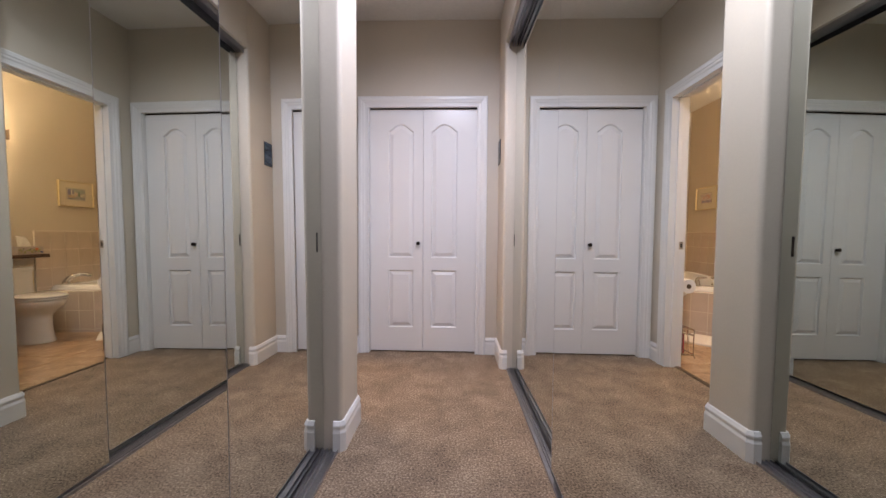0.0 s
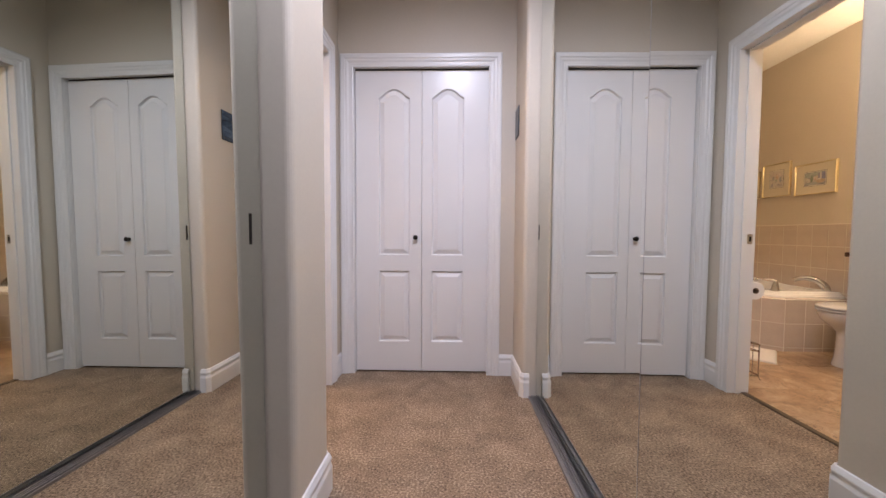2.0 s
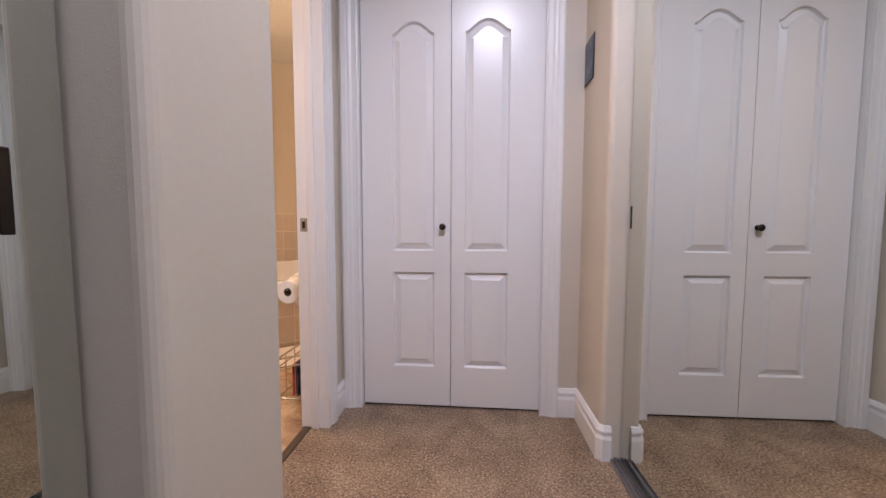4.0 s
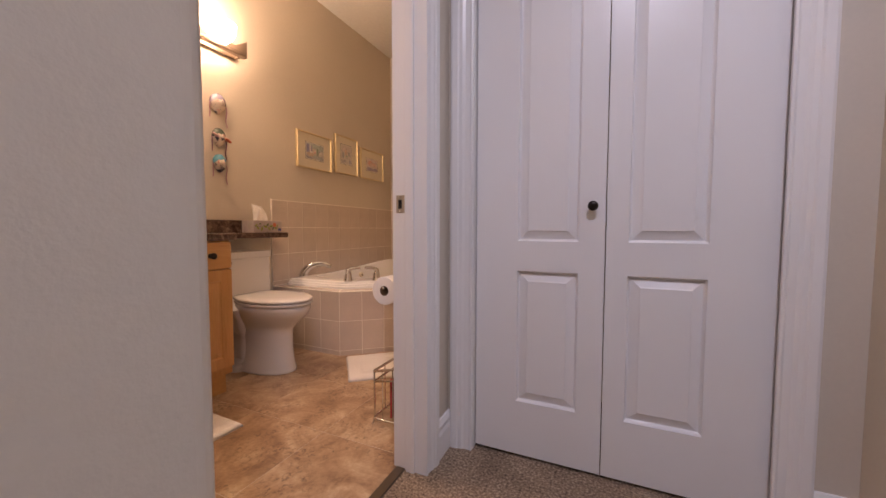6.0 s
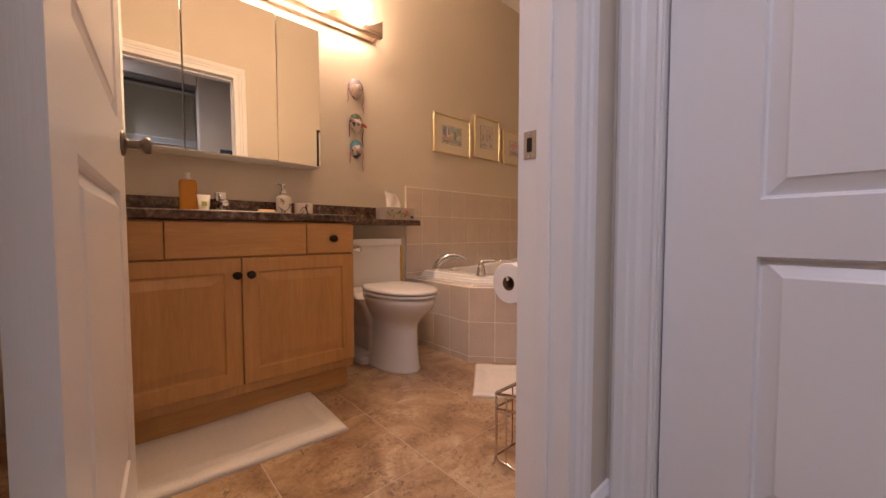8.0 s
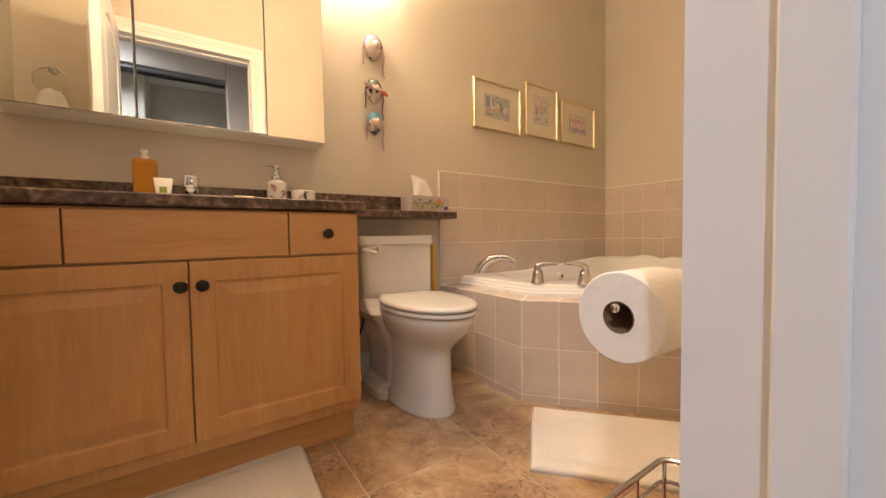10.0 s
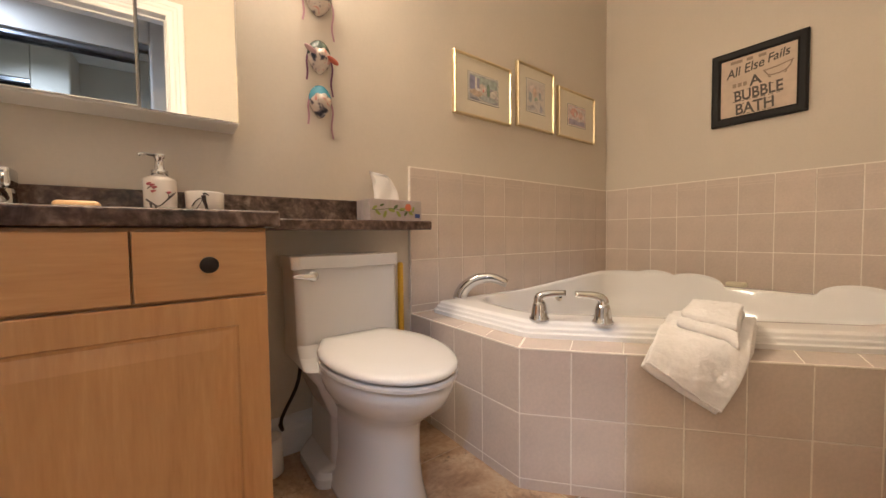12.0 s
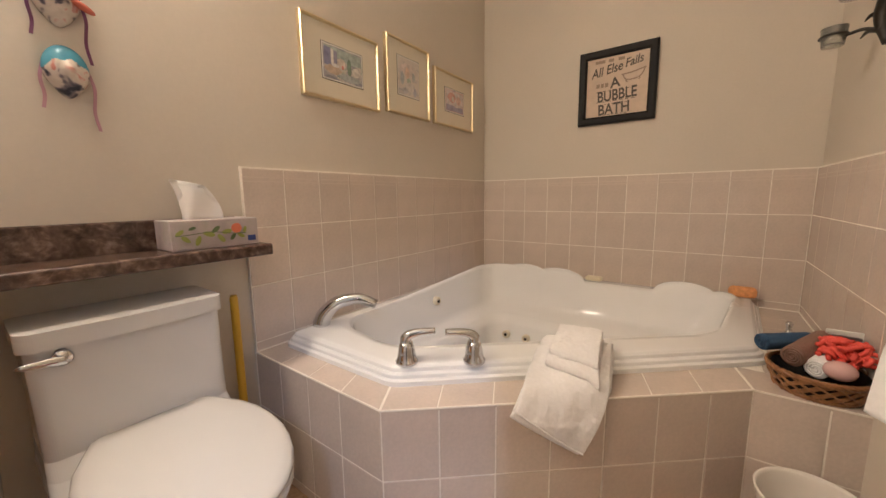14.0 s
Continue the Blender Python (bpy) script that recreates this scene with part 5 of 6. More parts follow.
lathe(bm, [(0.0145, 0), (0.0135, 0.0006)], m=Matrix.Translation((-2.3748, 3.505, CT + 0.052)) @ TO_E, seg=12)
part("bird_print", bm, BERRY, tis)
part("brand_mark", boxm(-2.3748, -2.3742, 3.535, 3.558, CT + 0.012, CT + 0.028), BLUEP, tis)
bm = bmesh.new()
rings = []
for k in range(9):
    f = k / 8
    w_, z_ = 0.052 - 0.006 * f, CT + 0.078 + 0.100 * f
    rings.append([(-2.435 + (0.010 - 0.006 * f) * math.sin(a) + 0.007 * math.sin(3 * a + 4 * f), 3.445 - 0.03 * f ** 2 + w_ * math.cos(a), z_ + 0.012 * math.cos(a + 2.5) * f) for a in [2 * math.pi * i / 24 for i in range(24)]])
loft(bm, rings)
TISSUE = material("white_tissue", (0.85, 0.82, 0.79), 0.9, bump=0.3, bump_scale=60)
part("tissue", bm, TISSUE, tis, smooth=True)
tis.location.y -= 0.012

CHINA = material("white_glazed_china", (0.78, 0.73, 0.67), 0.15)
BRANCH = material("dark_branch_glaze", (0.05, 0.035, 0.03), 0.3)


BLOSSOM = material("faded_red_blossom_glaze", (0.42, 0.10, 0.12), 0.3)


def painted(t, name, cx, cy, r, z, pts, wide, mat):
    """A painted stroke on a round pot: pts of (angle, height), lying on the glaze."""
    q = [(cx + (r(h) + 0.0003) * math.cos(a), cy + (r(h) + 0.0003) * math.sin(a), z + h) for a, h in pts]
    part(name, tube(bmesh.new(), curve_pts(q, 10), [wide * (1.15 - 0.6 * k / 10) for k in range(11)], 6), mat, t)


dx_, dy_ = -2.42, 2.735
disp = thing("soap_dispenser", dx_, dy_, CT, "white china soap dispenser with painted branches and chrome pump", "soap dispenser")
bm = bmesh.new()
lathe(bm, [(0.033, 0), (0.036, 0.003), (0.0365, 0.02), (0.038, 0.096), (0.037, 0.101), (0.030, 0.107), (0.018, 0.1105)], at=(dx_, dy_, CT), seg=28)
part("bottle", bm, CHINA, disp, smooth=True)
bm = bmesh.new()
lathe(bm, [(0.019, 0.110), (0.019, 0.126), (0.011, 0.130), (0.010, 0.158), (0.013, 0.160), (0.013, 0.170), (0.006, 0.172)], at=(dx_, dy_, CT), seg=20)
tube(bm, [(dx_, dy_, CT + 0.166), (dx_ + 0.02, dy_ - 0.035, CT + 0.166), (dx_ + 0.023, dy_ - 0.042, CT + 0.160)], 0.004)
part("pump", bm, CHROME, disp, smooth=True)
potr = lambda h: 0.0364 + 0.0016 * h / 0.09
for pts, wide in (((( -0.9, 0.046), (-0.5, 0.036), (-0.1, 0.028), (0.35, 0.044), (0.9, 0.062)), 0.0022), (((0.3, 0.042), (0.7, 0.060), (1.15, 0.070)), 0.0014), (((-0.6, 0.036), (-0.5, 0.020), (-0.35, 0.012)), 0.0026), (((-0.3, 0.028), (-0.1, 0.016), (0.05, 0.018)), 0.0024), (((0.5, 0.052), (0.45, 0.062), (0.3, 0.066)), 0.0012), (((-0.75, 0.074), (-0.55, 0.079), (-0.35, 0.076)), 0.0013)):
    painted(disp, "painted_branch", dx_, dy_, potr, CT, pts, wide, BRANCH)
for a, h in ((-0.62, 0.088), (-0.42, 0.084), (-0.28, 0.078), (0.52, 0.066), (-0.36, 0.068)):
    painted(disp, "painted_blossom", dx_, dy_, potr, CT, ((a - 0.12, h - 0.002), (a, h), (a + 0.13, h + 0.001)), 0.0036, BLOSSOM)
cx_, cy_ = -2.41, 2.835
cup = thing("tumbler", cx_, cy_, CT, "white china tumbler with a painted bird on a branch", "tumbler")
bm = bmesh.new()
lathe(bm, [(0.043, 0), (0.046, 0.004), (0.0475, 0.07), (0.0465, 0.073), (0.043, 0.07), (0.041, 0.008)], at=(cx_, cy_, CT), seg=28)
part("body", bm, CHINA, cup, smooth=True)
cupr = lambda h: 0.046 + 0.0015 * h / 0.07
for pts, wide in ((((-0.75, 0.030), (-0.5, 0.046), (-0.25, 0.052), (-0.05, 0.048)), 0.0016), (((-0.12, 0.060), (-0.08, 0.044), (0.0, 0.030), (0.02, 0.012)), 0.0052), (((-0.15, 0.064), (-0.02, 0.066), (0.14, 0.060)), 0.0026), (((-0.05, 0.026), (0.3, 0.018), (0.7, 0.008)), 0.0022), (((-0.6, 0.020), (-0.4, 0.030), (-0.2, 0.048)), 0.0015)):
    painted(cup, "painted_branch", cx_, cy_, cupr, CT, pts, wide, BRANCH)
painted(cup, "painted_blossom", cx_, cy_, cupr, CT, ((-0.62, 0.018), (-0.52, 0.020), (-0.42, 0.018)), 0.0036, BLOSSOM)
dish = thing("soap_dish", -2.24, 2.60, CT, "white soap dish with an orange soap bar", "soap dish")
bm = bmesh.new()
loft(bm, [[(-2.24 + 0.04 * s * math.cos(a), 2.60 + 0.06 * s * math.sin(a), CT + h) for a in [2 * math.pi * k / 28 for k in range(28)]] for s, h in ((0.75, 0.0), (1.0, 0.012), (0.94, 0.013), (0.7, 0.005))])
part("dish", bm, CHINA, dish, smooth=True)
part("soap", boxm(-2.262, -2.218, 2.565, 2.635, CT + 0.006, CT + 0.024, bevel=0.008, seg=3), material("peach_soap", (0.72, 0.45, 0.22), 0.4), dish, smooth=True)
fau = thing("basin_faucet", -2.43, 2.45, CT, "chrome single-lever basin faucet", "faucet")
bm = bmesh.new()
box(bm, -2.455, -2.405, 2.37, 2.53, CT, CT + 0.008, bevel=0.003)
lathe(bm, [(0.026, 0.006), (0.024, 0.05), (0.022, 0.06)], at=(-2.43, 2.45, CT), seg=20)
part("base", bm, CHROME, fau, smooth=False)
part("spout", rod([(-2.43, 2.45, CT + 0.03), (-2.38, 2.45, CT + 0.055), (-2.31, 2.45, CT + 0.05)], lambda f: 0.018 - 0.005 * f), CHROME, fau, smooth=True)
bm = boxm(-2.452, -2.392, 2.426, 2.474, CT + 0.061, CT + 0.108, bevel=0.010, seg=3)
part("handle", bm, CHROME, fau, smooth=True)
AMBER = material("amber_liquid_plastic", (0.42, 0.17, 0.012), 0.10)
bot = thing("lotion_bottle", -2.41, 2.325, CT, "amber plastic bottle with a clear pump", "bottle")
bm = bmesh.new()
loft(bm, [[(x, y, CT + z) for x, y in rounded([(-2.41 - 0.022 * s, 2.325 - 0.033 * s), (-2.41 + 0.022 * s, 2.325 - 0.033 * s), (-2.41 + 0.022 * s, 2.325 + 0.033 * s), (-2.41 - 0.022 * s, 2.325 + 0.033 * s)], 0.012 * s, 4)] for s, z in ((0.95, 0), (1, 0.004), (1, 0.140), (0.9, 0.149), (0.4, 0.153))])
part("bottle", bm, AMBER, bot, smooth=False)
bm = bmesh.new()
lathe(bm, [(0.012, 0.152), (0.012, 0.162), (0.006, 0.164), (0.006, 0.174), (0.010, 0.176), (0.010, 0.182)], at=(-2.41, 2.325, CT), seg=16)
part("pump", bm, TRIM, bot)
bt = thing("cream_tube", -2.36, 2.375, CT, "white plastic cream tube standing on its cap", "tube")
bm = bmesh.new()
loft(bm, [[(-2.36 + a_ * math.cos(a), 2.375 + b_ * math.sin(a), CT + z) for a in [2 * math.pi * k / 20 for k in range(20)]] for a_, b_, z in ((0.018, 0.018, 0.0), (0.018, 0.018, 0.018), (0.017, 0.020, 0.02), (0.003, 0.026, 0.085))])
part("body", bm, PALE, bt, smooth=True)
part("print", boxm(-2.346, -2.343, 2.365, 2.385, CT + 0.035, CT + 0.055), LEAF, bt)

# ---- paper holder and rack beside the doorway ----
PAPERW = material("white_tissue_paper", (0.86, 0.84, 0.82), 0.95, bump=0.25, bump_scale=160, grain=0.02, grain_scale=150)
tpx, tpz, tp0, tp1 = -1.076, 0.608, 2.888, 2.99
roll = thing("toilet_roll", tpx, 2.866, tpz, "white toilet paper roll on a chrome arm", "toilet roll")
bm = bmesh.new()
m = Matrix.Translation((tpx, tp1, tpz)) @ TO_S
lathe(bm, [(0.021, 0), (0.0545, 0), (0.056, 0.002), (0.056, 0.1), (0.0545, 0.102), (0.021, 0.102), (0.020, 0.102), (0.020, 0.001)], m=m, seg=48, cap0=False, cap1=False)
part("paper", bm, PAPERW, roll, smooth=False)
bm = bmesh.new()
lathe(bm, [(0.0195, 0.0005), (0.0195, 0.1025), (0.0188, 0.1025), (0.0188, 0.0005)], m=m, seg=32, cap0=False, cap1=False)
part("core", bm, material("brown_card_core", (0.16, 0.10, 0.06), 0.9), roll, smooth=True)
bm = bmesh.new()
loft(bm, [[(tpx - 0.054 - 0.010 * f, y, tpz + 0.022 - 0.014 * f - 0.003 * math.sin(3 * f)) for y in (tp0 + 0.05 + 0.01 * f, tp1 - 0.002)] for f in (0, 0.3, 0.6, 1.0)], False, False, closed=False)
part("loose_sheet", bm, PAPERW, roll)
hold = thing("paper_holder", XB, 3.02, 0.62, "chrome wall arm holding the toilet roll", "paper holder")
bm = bmesh.new()
lathe(bm, [(0.0001, 0), (0.024, 0), (0.024, 0.005), (0.012, 0.010), (0.009, 0.03)], m=Matrix.Translation((XB - 0.0005, 3.03, 0.62)) @ TO_E.inverted(), seg=24)
tube(bm, curve_pts([(XB - 0.02, 3.03, 0.62), (tpx + 0.03, 3.03, 0.62), (tpx, 3.02, 0.62), (tpx, 2.995, 0.62)], 16) + [Vector((tpx, 2.884, 0.62)), Vector((tpx, 2.880, 0.62))], 0.0055, 10)
part("arm", bm, CHROME, hold, smooth=True)
rack = thing("magazine_rack", -1.07, 3.09, 0.0, "chrome wire magazine rack holding magazines on the tiles", "magazine rack")


def ring_rect(x0, x1, y0, y1, z, r=0.02, dip=0.0):
    return [(x, y, z + dip * (x - x0) / (x1 - x0)) for x, y in rounded([(x0, y0), (x1, y0), (x1, y1), (x0, y1)], r, 4)]


RX0, RX1, RY0, RY1 = -1.19, -0.985, 2.965, 3.26
for nm, z, rr_, dip in (("top_rim", 0.235, 0.0055, 0.05), ("middle_wire", 0.19, 0.004, 0.04), ("bottom_frame", 0.03, 0.005, 0.0)):
    part(nm, tube(bmesh.new(), ring_rect(RX0, RX1, RY0, RY1, z, 0.02, dip), rr_, 8, True), CHROME, rack, smooth=True)
for x, y in ((RX0, RY0), (RX0, RY1), (RX1, RY0), (RX1, RY1)):
    xx, yy = x + (0.006 if x == RX0 else -0.006), y + (0.006 if y == RY0 else -0.006)
    part("leg", tube(bmesh.new(), curve_pts([(xx, yy, 0.235 + (0.05 if x == RX1 else 0)), (xx, yy, 0.05), (xx - 0.004, yy - 0.004, 0.012), (xx - 0.010, yy - 0.008, 0.004)], 10), 0.004, 8), CHROME, rack, smooth=True)
for f in (0.25, 0.5, 0.75):
    x = RX0 + (RX1 - RX0) * f
    for y in (RY0, RY1):
        part("wire", tube(bmesh.new(), [(x, y, 0.03), (x, y, 0.235 + 0.05 * f)], 0.0025, 6), CHROME, rack)
for f in (0.33, 0.66):
    part("wire", tube(bmesh.new(), [(RX0, RY0 + (RY1 - RY0) * f, 0.235), (RX0, RY0 + (RY1 - RY0) * f, 0.03), (RX1, RY0 + (RY1 - RY0) * f, 0.03), (RX1, RY0 + (RY1 - RY0) * f, 0.285)], 0.0025, 6), CHROME, rack)
for k, col in enumerate(((0.45, 0.04, 0.08), (0.08, 0.10, 0.22), (0.55, 0.52, 0.48), (0.30, 0.06, 0.10), (0.6, 0.58, 0.55))):
    mg = thing("magazine", -1.10 + 0.022 * k, 3.1, 0.036, "glossy magazine standing in the wire rack", "magazine", "magazines in the rack")
    x = -1.115 + 0.022 * k
    part("cover", boxm(x, x + 0.009, 2.985, 3.24, 0.034, 0.205 + 0.012 * (k % 3), bevel=0.002, seg=1), material("magazine_cover", col, 0.25, blotch=0.5, blotch_scale=18), mg)

# ---- towels by the tub, bin, basket ----
bar = thing("towel_ring", XB, 3.68, 1.27, "chrome towel ring on the wall beside the tub", "towel ring")
bm = tube(bmesh.new(), [(XB - 0.05, 3.68 + 0.075 * math.cos(a), 1.20 + 0.075 * math.sin(a)) for a in [2 * math.pi * k / 28 for k in range(28)]], 0.004, 8, True)
part("ring", bm, CHROME, bar, smooth=True)
bm = bmesh.new()
lathe(bm, [(0.0001, 0), (0.022, 0), (0.022, 0.006), (0.010, 0.012), (0.009, 0.055)], m=Matrix.Translation((XB - 0.0005, 3.68, 1.277)) @ TO_E.inverted(), seg=20)
part("mount", bm, CHROME, bar, smooth=True)


def hanging_towel(name, cx, cy, top, bottom, w, depth, label, flare=1.4):
    t = thing(name, cx, cy, bottom, label, "towel")
    bm = bmesh.new()
    rings = []
    for k in range(25):
        f = k / 24
        ww = w * (0.45 + (flare - 0.45) * min(1, f * 1.6) ** 0.7) / flare
        dd = depth * (0.7 + 0.3 * f)
        z = top + (bottom - top) * f
        rings.append([(cx + dd / 2 * math.sin(a) * (1 + 0.18 * math.sin(5 * a + 1)), cy + ww / 2 * math.cos(a) * (1 + 0.05 * math.sin(7 * a + 3 * f)), z + 0.008 * math.sin(3 * a)) for a in [2 * math.pi * i / 48 for i in range(48)]])
    loft(bm, rings)
    part("cloth", bm, TERRY, t, smooth=True)
    return t


hanging_towel("hanging_towel", -0.997, 3.68, 1.135, 0.70, 0.18, 0.08, "white terry towel hanging from a chrome ring")
hanging_towel("hanging_towel", -1.007, 3.69, 0.87, 0.655, 0.18, 0.105, "white terry hand towel bunched below the ring", 1.2)
ring2 = thing("towel_ring", XB, 1.76, 1.72, "chrome towel ring behind the open door", "towel ring")
bm = tube(bmesh.new(), [(XB - 0.05, 1.76 + 0.075 * math.cos(a), 1.66 + 0.075 * math.sin(a)) for a in [2 * math.pi * k / 28 for k in range(28)]], 0.004, 8, True)
part("ring", bm, CHROME, ring2, smooth=True)
bm = bmesh.new()
lathe(bm, [(0.0001, 0), (0.022, 0), (0.022, 0.006), (0.010, 0.012), (0.009, 0.055)], m=Matrix.Translation((XB - 0.0005, 1.76, 1.737)) @ TO_E.inverted(), seg=20)
part("mount", bm, CHROME, ring2, smooth=True)
hanging_towel("hanging_towel", -1.005, 1.76, 1.60, 1.18, 0.22, 0.085, "white terry towel hanging behind the door")

bn = thing("waste_bin", -1.02, 4.055, 0.0, "white waste bin painted with red flowers", "waste bin")
bm = bmesh.new()
lathe(bm, [(0.074, 0.0), (0.08, 0.004), (0.098, 0.25), (0.104, 0.278), (0.106, 0.284), (0.102, 0.286), (0.098, 0.276), (0.092, 0.25), (0.074, 0.01)], at=(-1.02, 4.055, 0), seg=40)
part("body", bm, CHINA, bn, smooth=True)
FLOW = material("red_flower_paint", (0.42, 0.035, 0.05), 0.4)
for a, z, s in ((3.6, 0.20, 0.022), (4.3, 0.15, 0.026), (3.9, 0.09, 0.024), (5.0, 0.21, 0.022), (3.2, 0.13, 0.02)):
    for q in range(4):
        b = q * math.pi / 2 + a
        r0 = 0.080 + 0.018 * z / 0.25 + 0.0012
        bm = bmesh.new()
        ctr = Vector((-1.02 + r0 * math.cos(a + s * math.cos(b) / r0 * 0.6), 4.055 + r0 * math.sin(a + s * math.cos(b) / r0 * 0.6), z + s * 0.6 * math.sin(b)))
        bmesh.ops.create_icosphere(bm, subdivisions=2, radius=s * 0.45, matrix=Matrix.Translation(ctr) @ Matrix.Rotation(a, 4, "Z") @ Matrix.Diagonal((0.09, 1, 1, 1)))
        part("painted_petal", bm, FLOW, bn)

WICKER = ramp_material("brown_wicker", [(0.3, (0.15, 0.065, 0.022)), (0.55, (0.30, 0.145, 0.052)), (0.8, (0.44, 0.24, 0.10))], 0.45, 30, bump=0.2)
KX, KY = -0.988, 4.322
bk = thing("wicker_basket", KX, KY, DZ, "shallow golden-brown wicker basket on the tub deck", "basket")
bm = bmesh.new()
lathe(bm, [(0.0001, 0.001), (0.068, 0.001), (0.078, 0.006), (0.090, 0.035), (0.098, 0.058), (0.095, 0.058), (0.086, 0.035), (0.072, 0.010), (0.0001, 0.008)], at=(KX, KY, DZ), seg=28)
# void-black inner bowl: the shade behind the weave, put in as colour
part("lining", bm, DARK, bk)


def strip_round(a0, a1, z0, z1, out):
    """A flat wicker strip climbing the basket's flared side from angle a0 to a1."""
    rings = []
    for i in range(9):
        f = i / 8
        a, z = a0 + (a1 - a0) * f, z0 + (z1 - z0) * f
        r_ = 0.081 + 0.022 * z / 0.06 + out + 0.0016 * math.sin(f * 4 * math.pi + (0 if out > 0.003 else math.pi))
        c = Vector((KX + r_ * math.cos(a), KY + r_ * math.sin(a), DZ + z))
        n = Vector((math.cos(a), math.sin(a), -0.3)).normalized()
        v = Vector((-math.sin(a) * (z1 - z0), math.cos(a) * (z1 - z0), -abs(a1 - a0) * 0.09)).normalized()
        rings.append([c + v * 0.0048 - n * 0.001, c + v * 0.0048 + n * 0.001, c - v * 0.0048 + n * 0.001, c - v * 0.0048 - n * 0.001])
    return loft(bmesh.new(), rings)


for i in range(16):
    a = 2 * math.pi * i / 16
    part("strand", strip_round(a, a + 0.95, 0.004, 0.062, 0.002), WICKER, bk)
    part("strand", strip_round(a + 0.95, a, 0.004, 0.062, 0.0042), WICKER, bk)
for z, r_, th in ((0.005, 0.083, 0.0045), (0.0075, 0.085, 0.004)):
    part("foot_coil", tube(bmesh.new(), [(KX + r_ * math.cos(2 * math.pi * i / 40), KY + r_ * math.sin(2 * math.pi * i / 40), DZ + z) for i in range(40)], th, 6, True), WICKER, bk, smooth=True)
for k in range(3):
    pts = [(KX + (0.104 + 0.0025 * math.sin(2 * math.pi * i / 60 * 13 + 2.1 * k)) * math.cos(2 * math.pi * i / 60), KY + (0.104 + 0.0025 * math.sin(2 * math.pi * i / 60 * 13 + 2.1 * k)) * math.sin(2 * math.pi * i / 60), DZ + 0.060 + 0.0045 * math.cos(2 * math.pi * i / 60 * 13 + 2.1 * k)) for i in range(60)]
    part("rim", tube(bmesh.new(), pts, 0.0042, 6, True), WICKER, bk, smooth=True)


def rolled(name, a, b, r, mat, label, turns=3.2):
    t = thing(name, *a, label, "cloth")
    a, b = Vector(a), Vector(b)
    d = (b - a).normalized()
    u = Vector((0, 0, 1))
    v = d.cross(u).normalized()
    bm = bmesh.new()
    prof = [(0.80, 0.0), (0.97, 0.012), (1.0, 0.05), (0.98, 0.3), (1.01, 0.55), (0.98, 0.8), (1.0, 0.95), (0.97, 0.988), (0.80, 1.0)]
    loft(bm, [[a.lerp(b, f) + (u * math.cos(q) + v * math.sin(q)) * r * e * (1 + 0.02 * math.sin(3 * q)) for q in [2 * math.pi * k / 28 for k in range(28)]] for e, f in prof])
    part("roll", bm, mat, t, smooth=True)
    for end, o in ((a, -1), (b, 1)):
        pts = [end + d * (0.0015 * o) + (u * math.cos(turns * 2 * math.pi * k / 48) + v * math.sin(turns * 2 * math.pi * k / 48)) * r * (0.12 + 0.72 * k / 48) for k in range(49)]
        part("spiral_end", tube(bmesh.new(), pts, r * 0.10, 6), mat, t, smooth=True)


NAVY = material("blue_terry", (0.04, 0.085, 0.17), 0.95, bump=1.0, bump_scale=400, grain=0.1, grain_scale=200)
TAUPE = material("taupe_terry", (0.24, 0.14, 0.10), 0.95, bump=1.0, bump_scale=400, grain=0.1, grain_scale=200)
rolled("rolled_cloth", (-1.105, 4.36, DZ + 0.098), (-0.99, 4.45, DZ + 0.098), 0.024, NAVY, "navy blue rolled face cloth in the basket")
rolled("rolled_cloth", (-1.045, 4.305, DZ + 0.088), (-0.965, 4.43, DZ + 0.112), 0.028, TAUPE, "taupe rolled face cloth in the basket")
rolled("rolled_cloth", (-1.0, 4.29, DZ + 0.07), (-0.935, 4.40, DZ + 0.10), 0.026, TERRY, "white rolled face cloth in the basket")
REDP = material("coral_net", (0.74, 0.085, 0.055), 0.6, bump=0.6, bump_scale=120)
lo_ = thing("bath_puff", -0.94, 4.36, DZ + 0.11, "coral red net bath puff in the basket", "bath puff")
random.seed(5)
bm = bmesh.new()
for k in range(46):
    a, e = random.uniform(0, 6.28), random.uniform(-0.3, 1.5)
    lobe_c = (-0.955, 4.335) if k % 5 else (-0.925, 4.325)
    c = Vector((lobe_c[0] + 0.033 * math.cos(a) * math.cos(e), lobe_c[1] + 0.033 * math.sin(a) * math.cos(e), DZ + 0.108 + 0.026 * math.sin(e)))
    tube(bm, [c + Vector((0.015 * math.cos(b + a), 0.012 * math.sin(b + a), 0.013 * math.sin(b + 0.6 * k))) for b in [2 * math.pi * i / 9 for i in range(9)]], 0.0058, 6)
part("net", bm, REDP, lo_, smooth=True)
sb = thing("soap_ball", -0.955, 4.275, DZ + 0.06, "pale pink round soap in the basket", "soap")
bm = bmesh.new()
bmesh.ops.create_uvsphere(bm, u_segments=24, v_segments=14, radius=0.029, matrix=Matrix.Translation((-0.96, 4.275, DZ + 0.082)) @ Matrix.Diagonal((1.1, 1, 0.85, 1)))
part("ball", bm, material("pink_soap", (0.72, 0.47, 0.44), 0.25), sb, smooth=True)
pk = thing("soap_packet", -0.93, 4.44, DZ, "clear white gift packet standing in the basket", "packet")
part("card", boxm(-0.965, -0.885, 4.415, 4.422, DZ + 0.03, DZ + 0.150, bevel=0.002, seg=1), PALE, pk)
part("grey_window", boxm(-0.955, -0.895, 4.4140, 4.4148, DZ + 0.112, DZ + 0.136), ALU, pk, "shiny grey window in the packet")

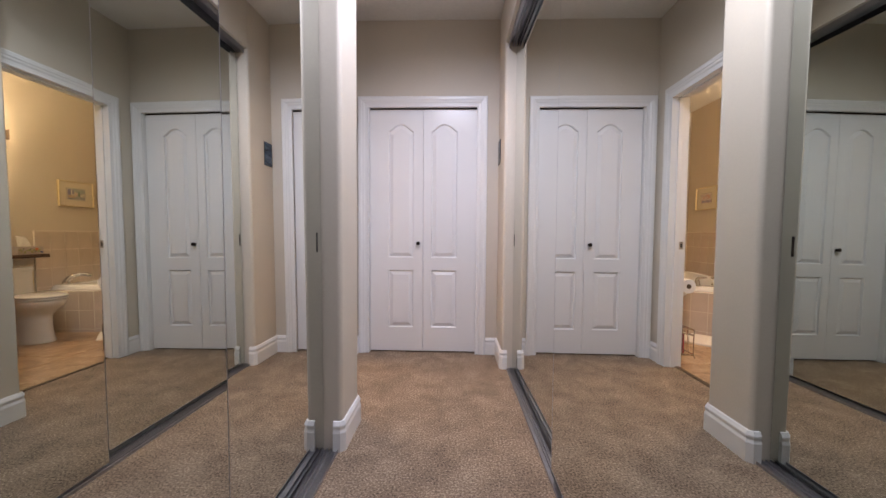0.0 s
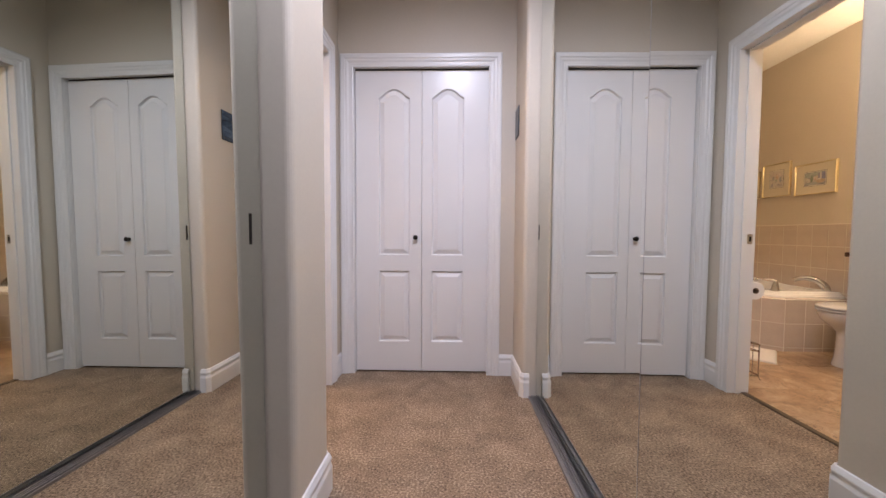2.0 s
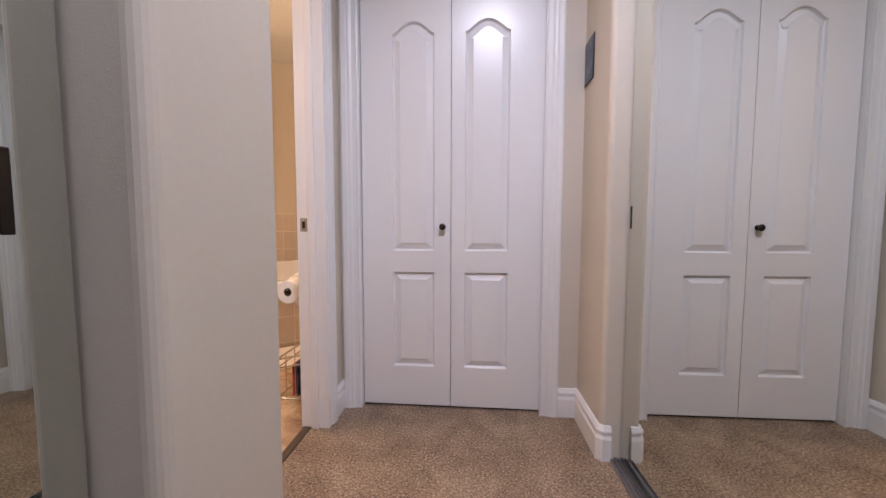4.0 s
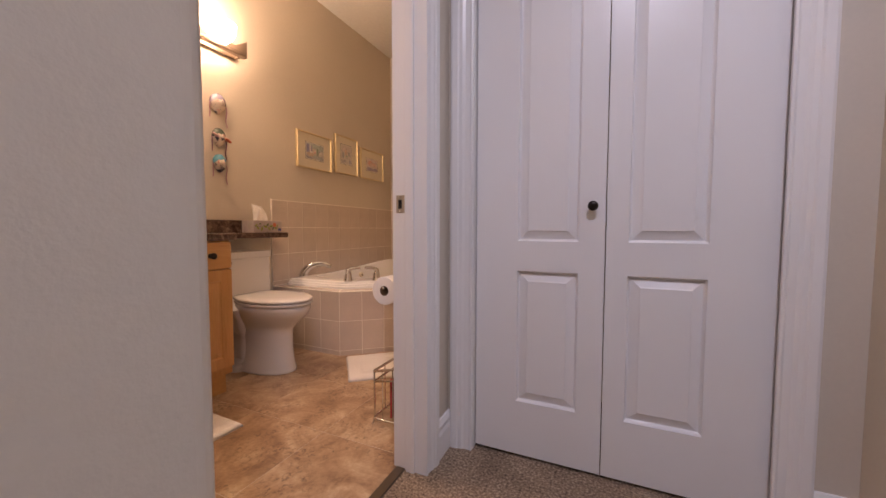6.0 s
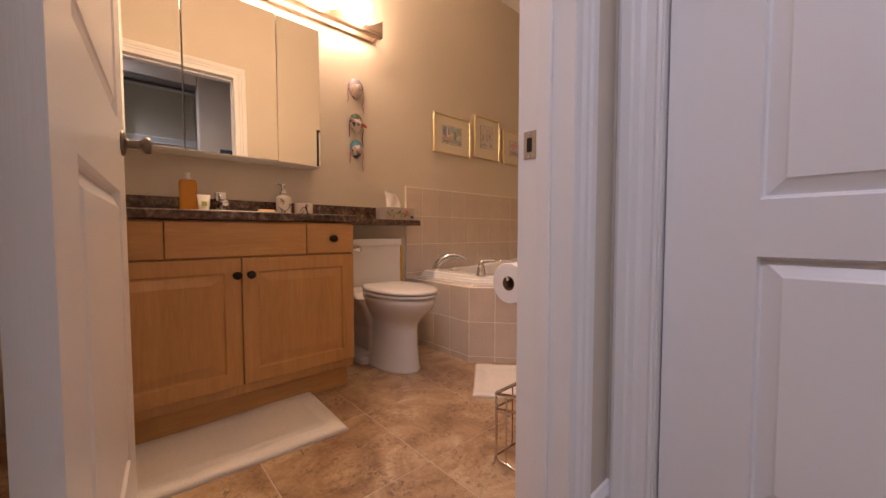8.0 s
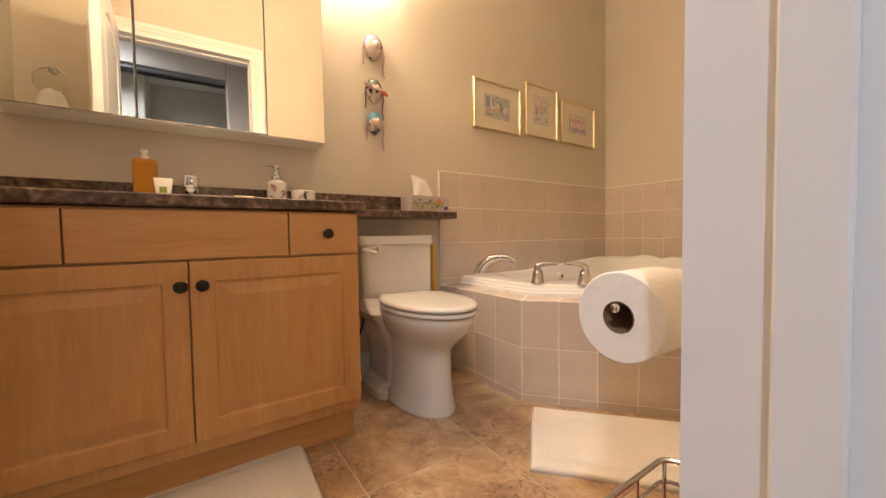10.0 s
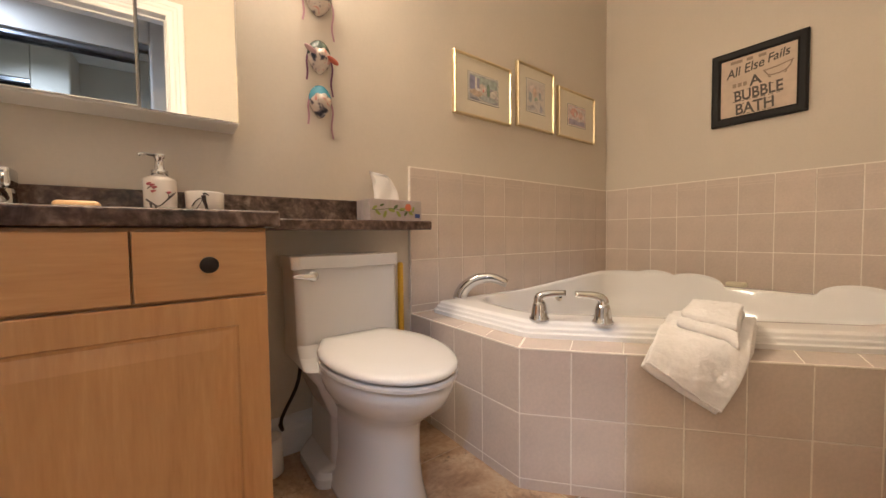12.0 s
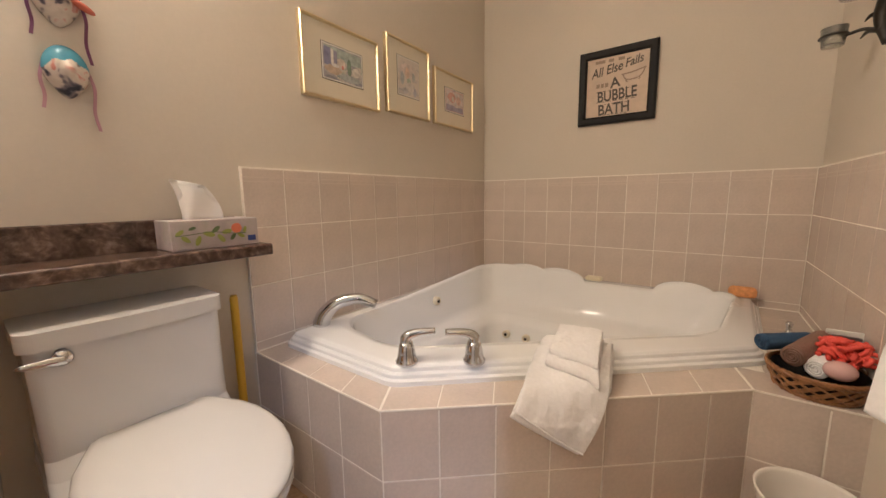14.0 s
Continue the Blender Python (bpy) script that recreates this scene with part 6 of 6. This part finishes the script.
# ---- by the toilet ----
YEL = material("yellow_plastic", (0.62, 0.38, 0.02), 0.35)
pl = thing("plunger", -2.46, 3.49, 0.0, "yellow-handled plunger standing behind the toilet", "plunger")
bm = bmesh.new()
lathe(bm, [(0.055, 0.0), (0.058, 0.02), (0.045, 0.06), (0.02, 0.085), (0.013, 0.10), (0.012, 0.655), (0.009, 0.665)], at=(-2.455, 3.50, 0), seg=20)
part("body", bm, YEL, pl, smooth=True)
br = thing("toilet_brush", -2.45, 2.985, 0.0, "white toilet brush in its holder", "toilet brush")
bm = bmesh.new()
lathe(bm, [(0.045, 0), (0.047, 0.005), (0.042, 0.12), (0.038, 0.12), (0.012, 0.10)], at=(-2.44, 2.985, 0), seg=24)
part("holder", bm, CHINA, br, smooth=True)
bm = bmesh.new()
lathe(bm, [(0.009, 0.09), (0.010, 0.30), (0.013, 0.40), (0.011, 0.405)], at=(-2.44, 2.985, 0), seg=14)
part("handle", bm, CHINA, br, smooth=True)

# ---- candle sconce ----
IRON = material("dark_cast_iron", (0.035, 0.03, 0.026), 0.45, 0.6, bump=0.6, bump_scale=60)
CUPG = bpy.data.materials.new("clear_candle_glass")
CUPG.use_nodes = True
cg = CUPG.node_tree.nodes["Principled BSDF"]
cg.inputs["Transmission Weight"].default_value, cg.inputs["Roughness"].default_value, cg.inputs["Base Color"].default_value = 0.9, 0.05, (0.9, 0.9, 0.85, 1)
sc = thing("candle_sconce", RX, 4.62, 1.55, "dark iron wall sconce with clear glass candle cups", "sconce")
part("stem", rod([(RX - 0.008, 4.62, 1.38), (RX - 0.02, 4.63, 1.46), (RX - 0.012, 4.61, 1.55), (RX - 0.02, 4.62, 1.68)], lambda f: 0.010 + 0.012 * math.sin(math.pi * f), 8), IRON, sc, smooth=True)
for x, y, z in ((RX - 0.11, 4.66, 1.405), (RX - 0.10, 4.56, 1.50), (RX - 0.10, 4.70, 1.60)):
    part("arm", rod([(RX - 0.015, 4.62, z + 0.01), (RX - 0.05, 4.64, z + 0.03), (x + 0.03, y, z + 0.03)], 0.005, 8), IRON, sc, smooth=True)
    part("hoop", tube(bmesh.new(), [(x + 0.032 * math.cos(a), y + 0.032 * math.sin(a), z + 0.03) for a in [2 * math.pi * k / 20 for k in range(20)]], 0.003, 6, True), IRON, sc)
    bm = bmesh.new()
    lathe(bm, [(0.024, 0), (0.026, 0.003), (0.031, 0.055), (0.029, 0.055), (0.024, 0.006)], at=(x, y, z), seg=24)
    part("glass_cup", bm, CUPG, sc, smooth=True)
for k in range(7):
    a = 0.9 * k
    part("leaf", rod([(RX - 0.02, 4.62, 1.42 + 0.04 * k), (RX - 0.04, 4.62 + 0.03 * math.cos(a), 1.43 + 0.04 * k), (RX - 0.05, 4.62 + 0.055 * math.cos(a), 1.42 + 0.04 * k)], lambda f: 0.009 * (1 - f) + 0.002, 6, 8), IRON, sc, smooth=True)

# ---- ceiling lights ----
LENS = glow("lit_downlight_lens", (1.0, 0.96, 0.95), 12.0)
# the second downlight is made up to go with the entry fill
for x, y in ((-0.02, 1.42), (-0.1, -0.3)):
    dl = thing("recessed_downlight", x, y, HC, "white recessed ceiling downlight, lit; the one at the entry is added", "ceiling light", "recessed downlights")
    bm = bmesh.new()
    lathe(bm, [(0.075, -0.001), (0.073, -0.006), (0.056, -0.004), (0.056, 0.03)], at=(x, y, HC), seg=32, cap0=False, cap1=False)
    part("trim_ring", bm, TRIM, dl, smooth=True)
    bm = bmesh.new()
    lathe(bm, [(0.0001, -0.0015), (0.055, -0.0015), (0.055, -0.001)], at=(x, y, HC), seg=32)
    part("lens", bm, LENS, dl)
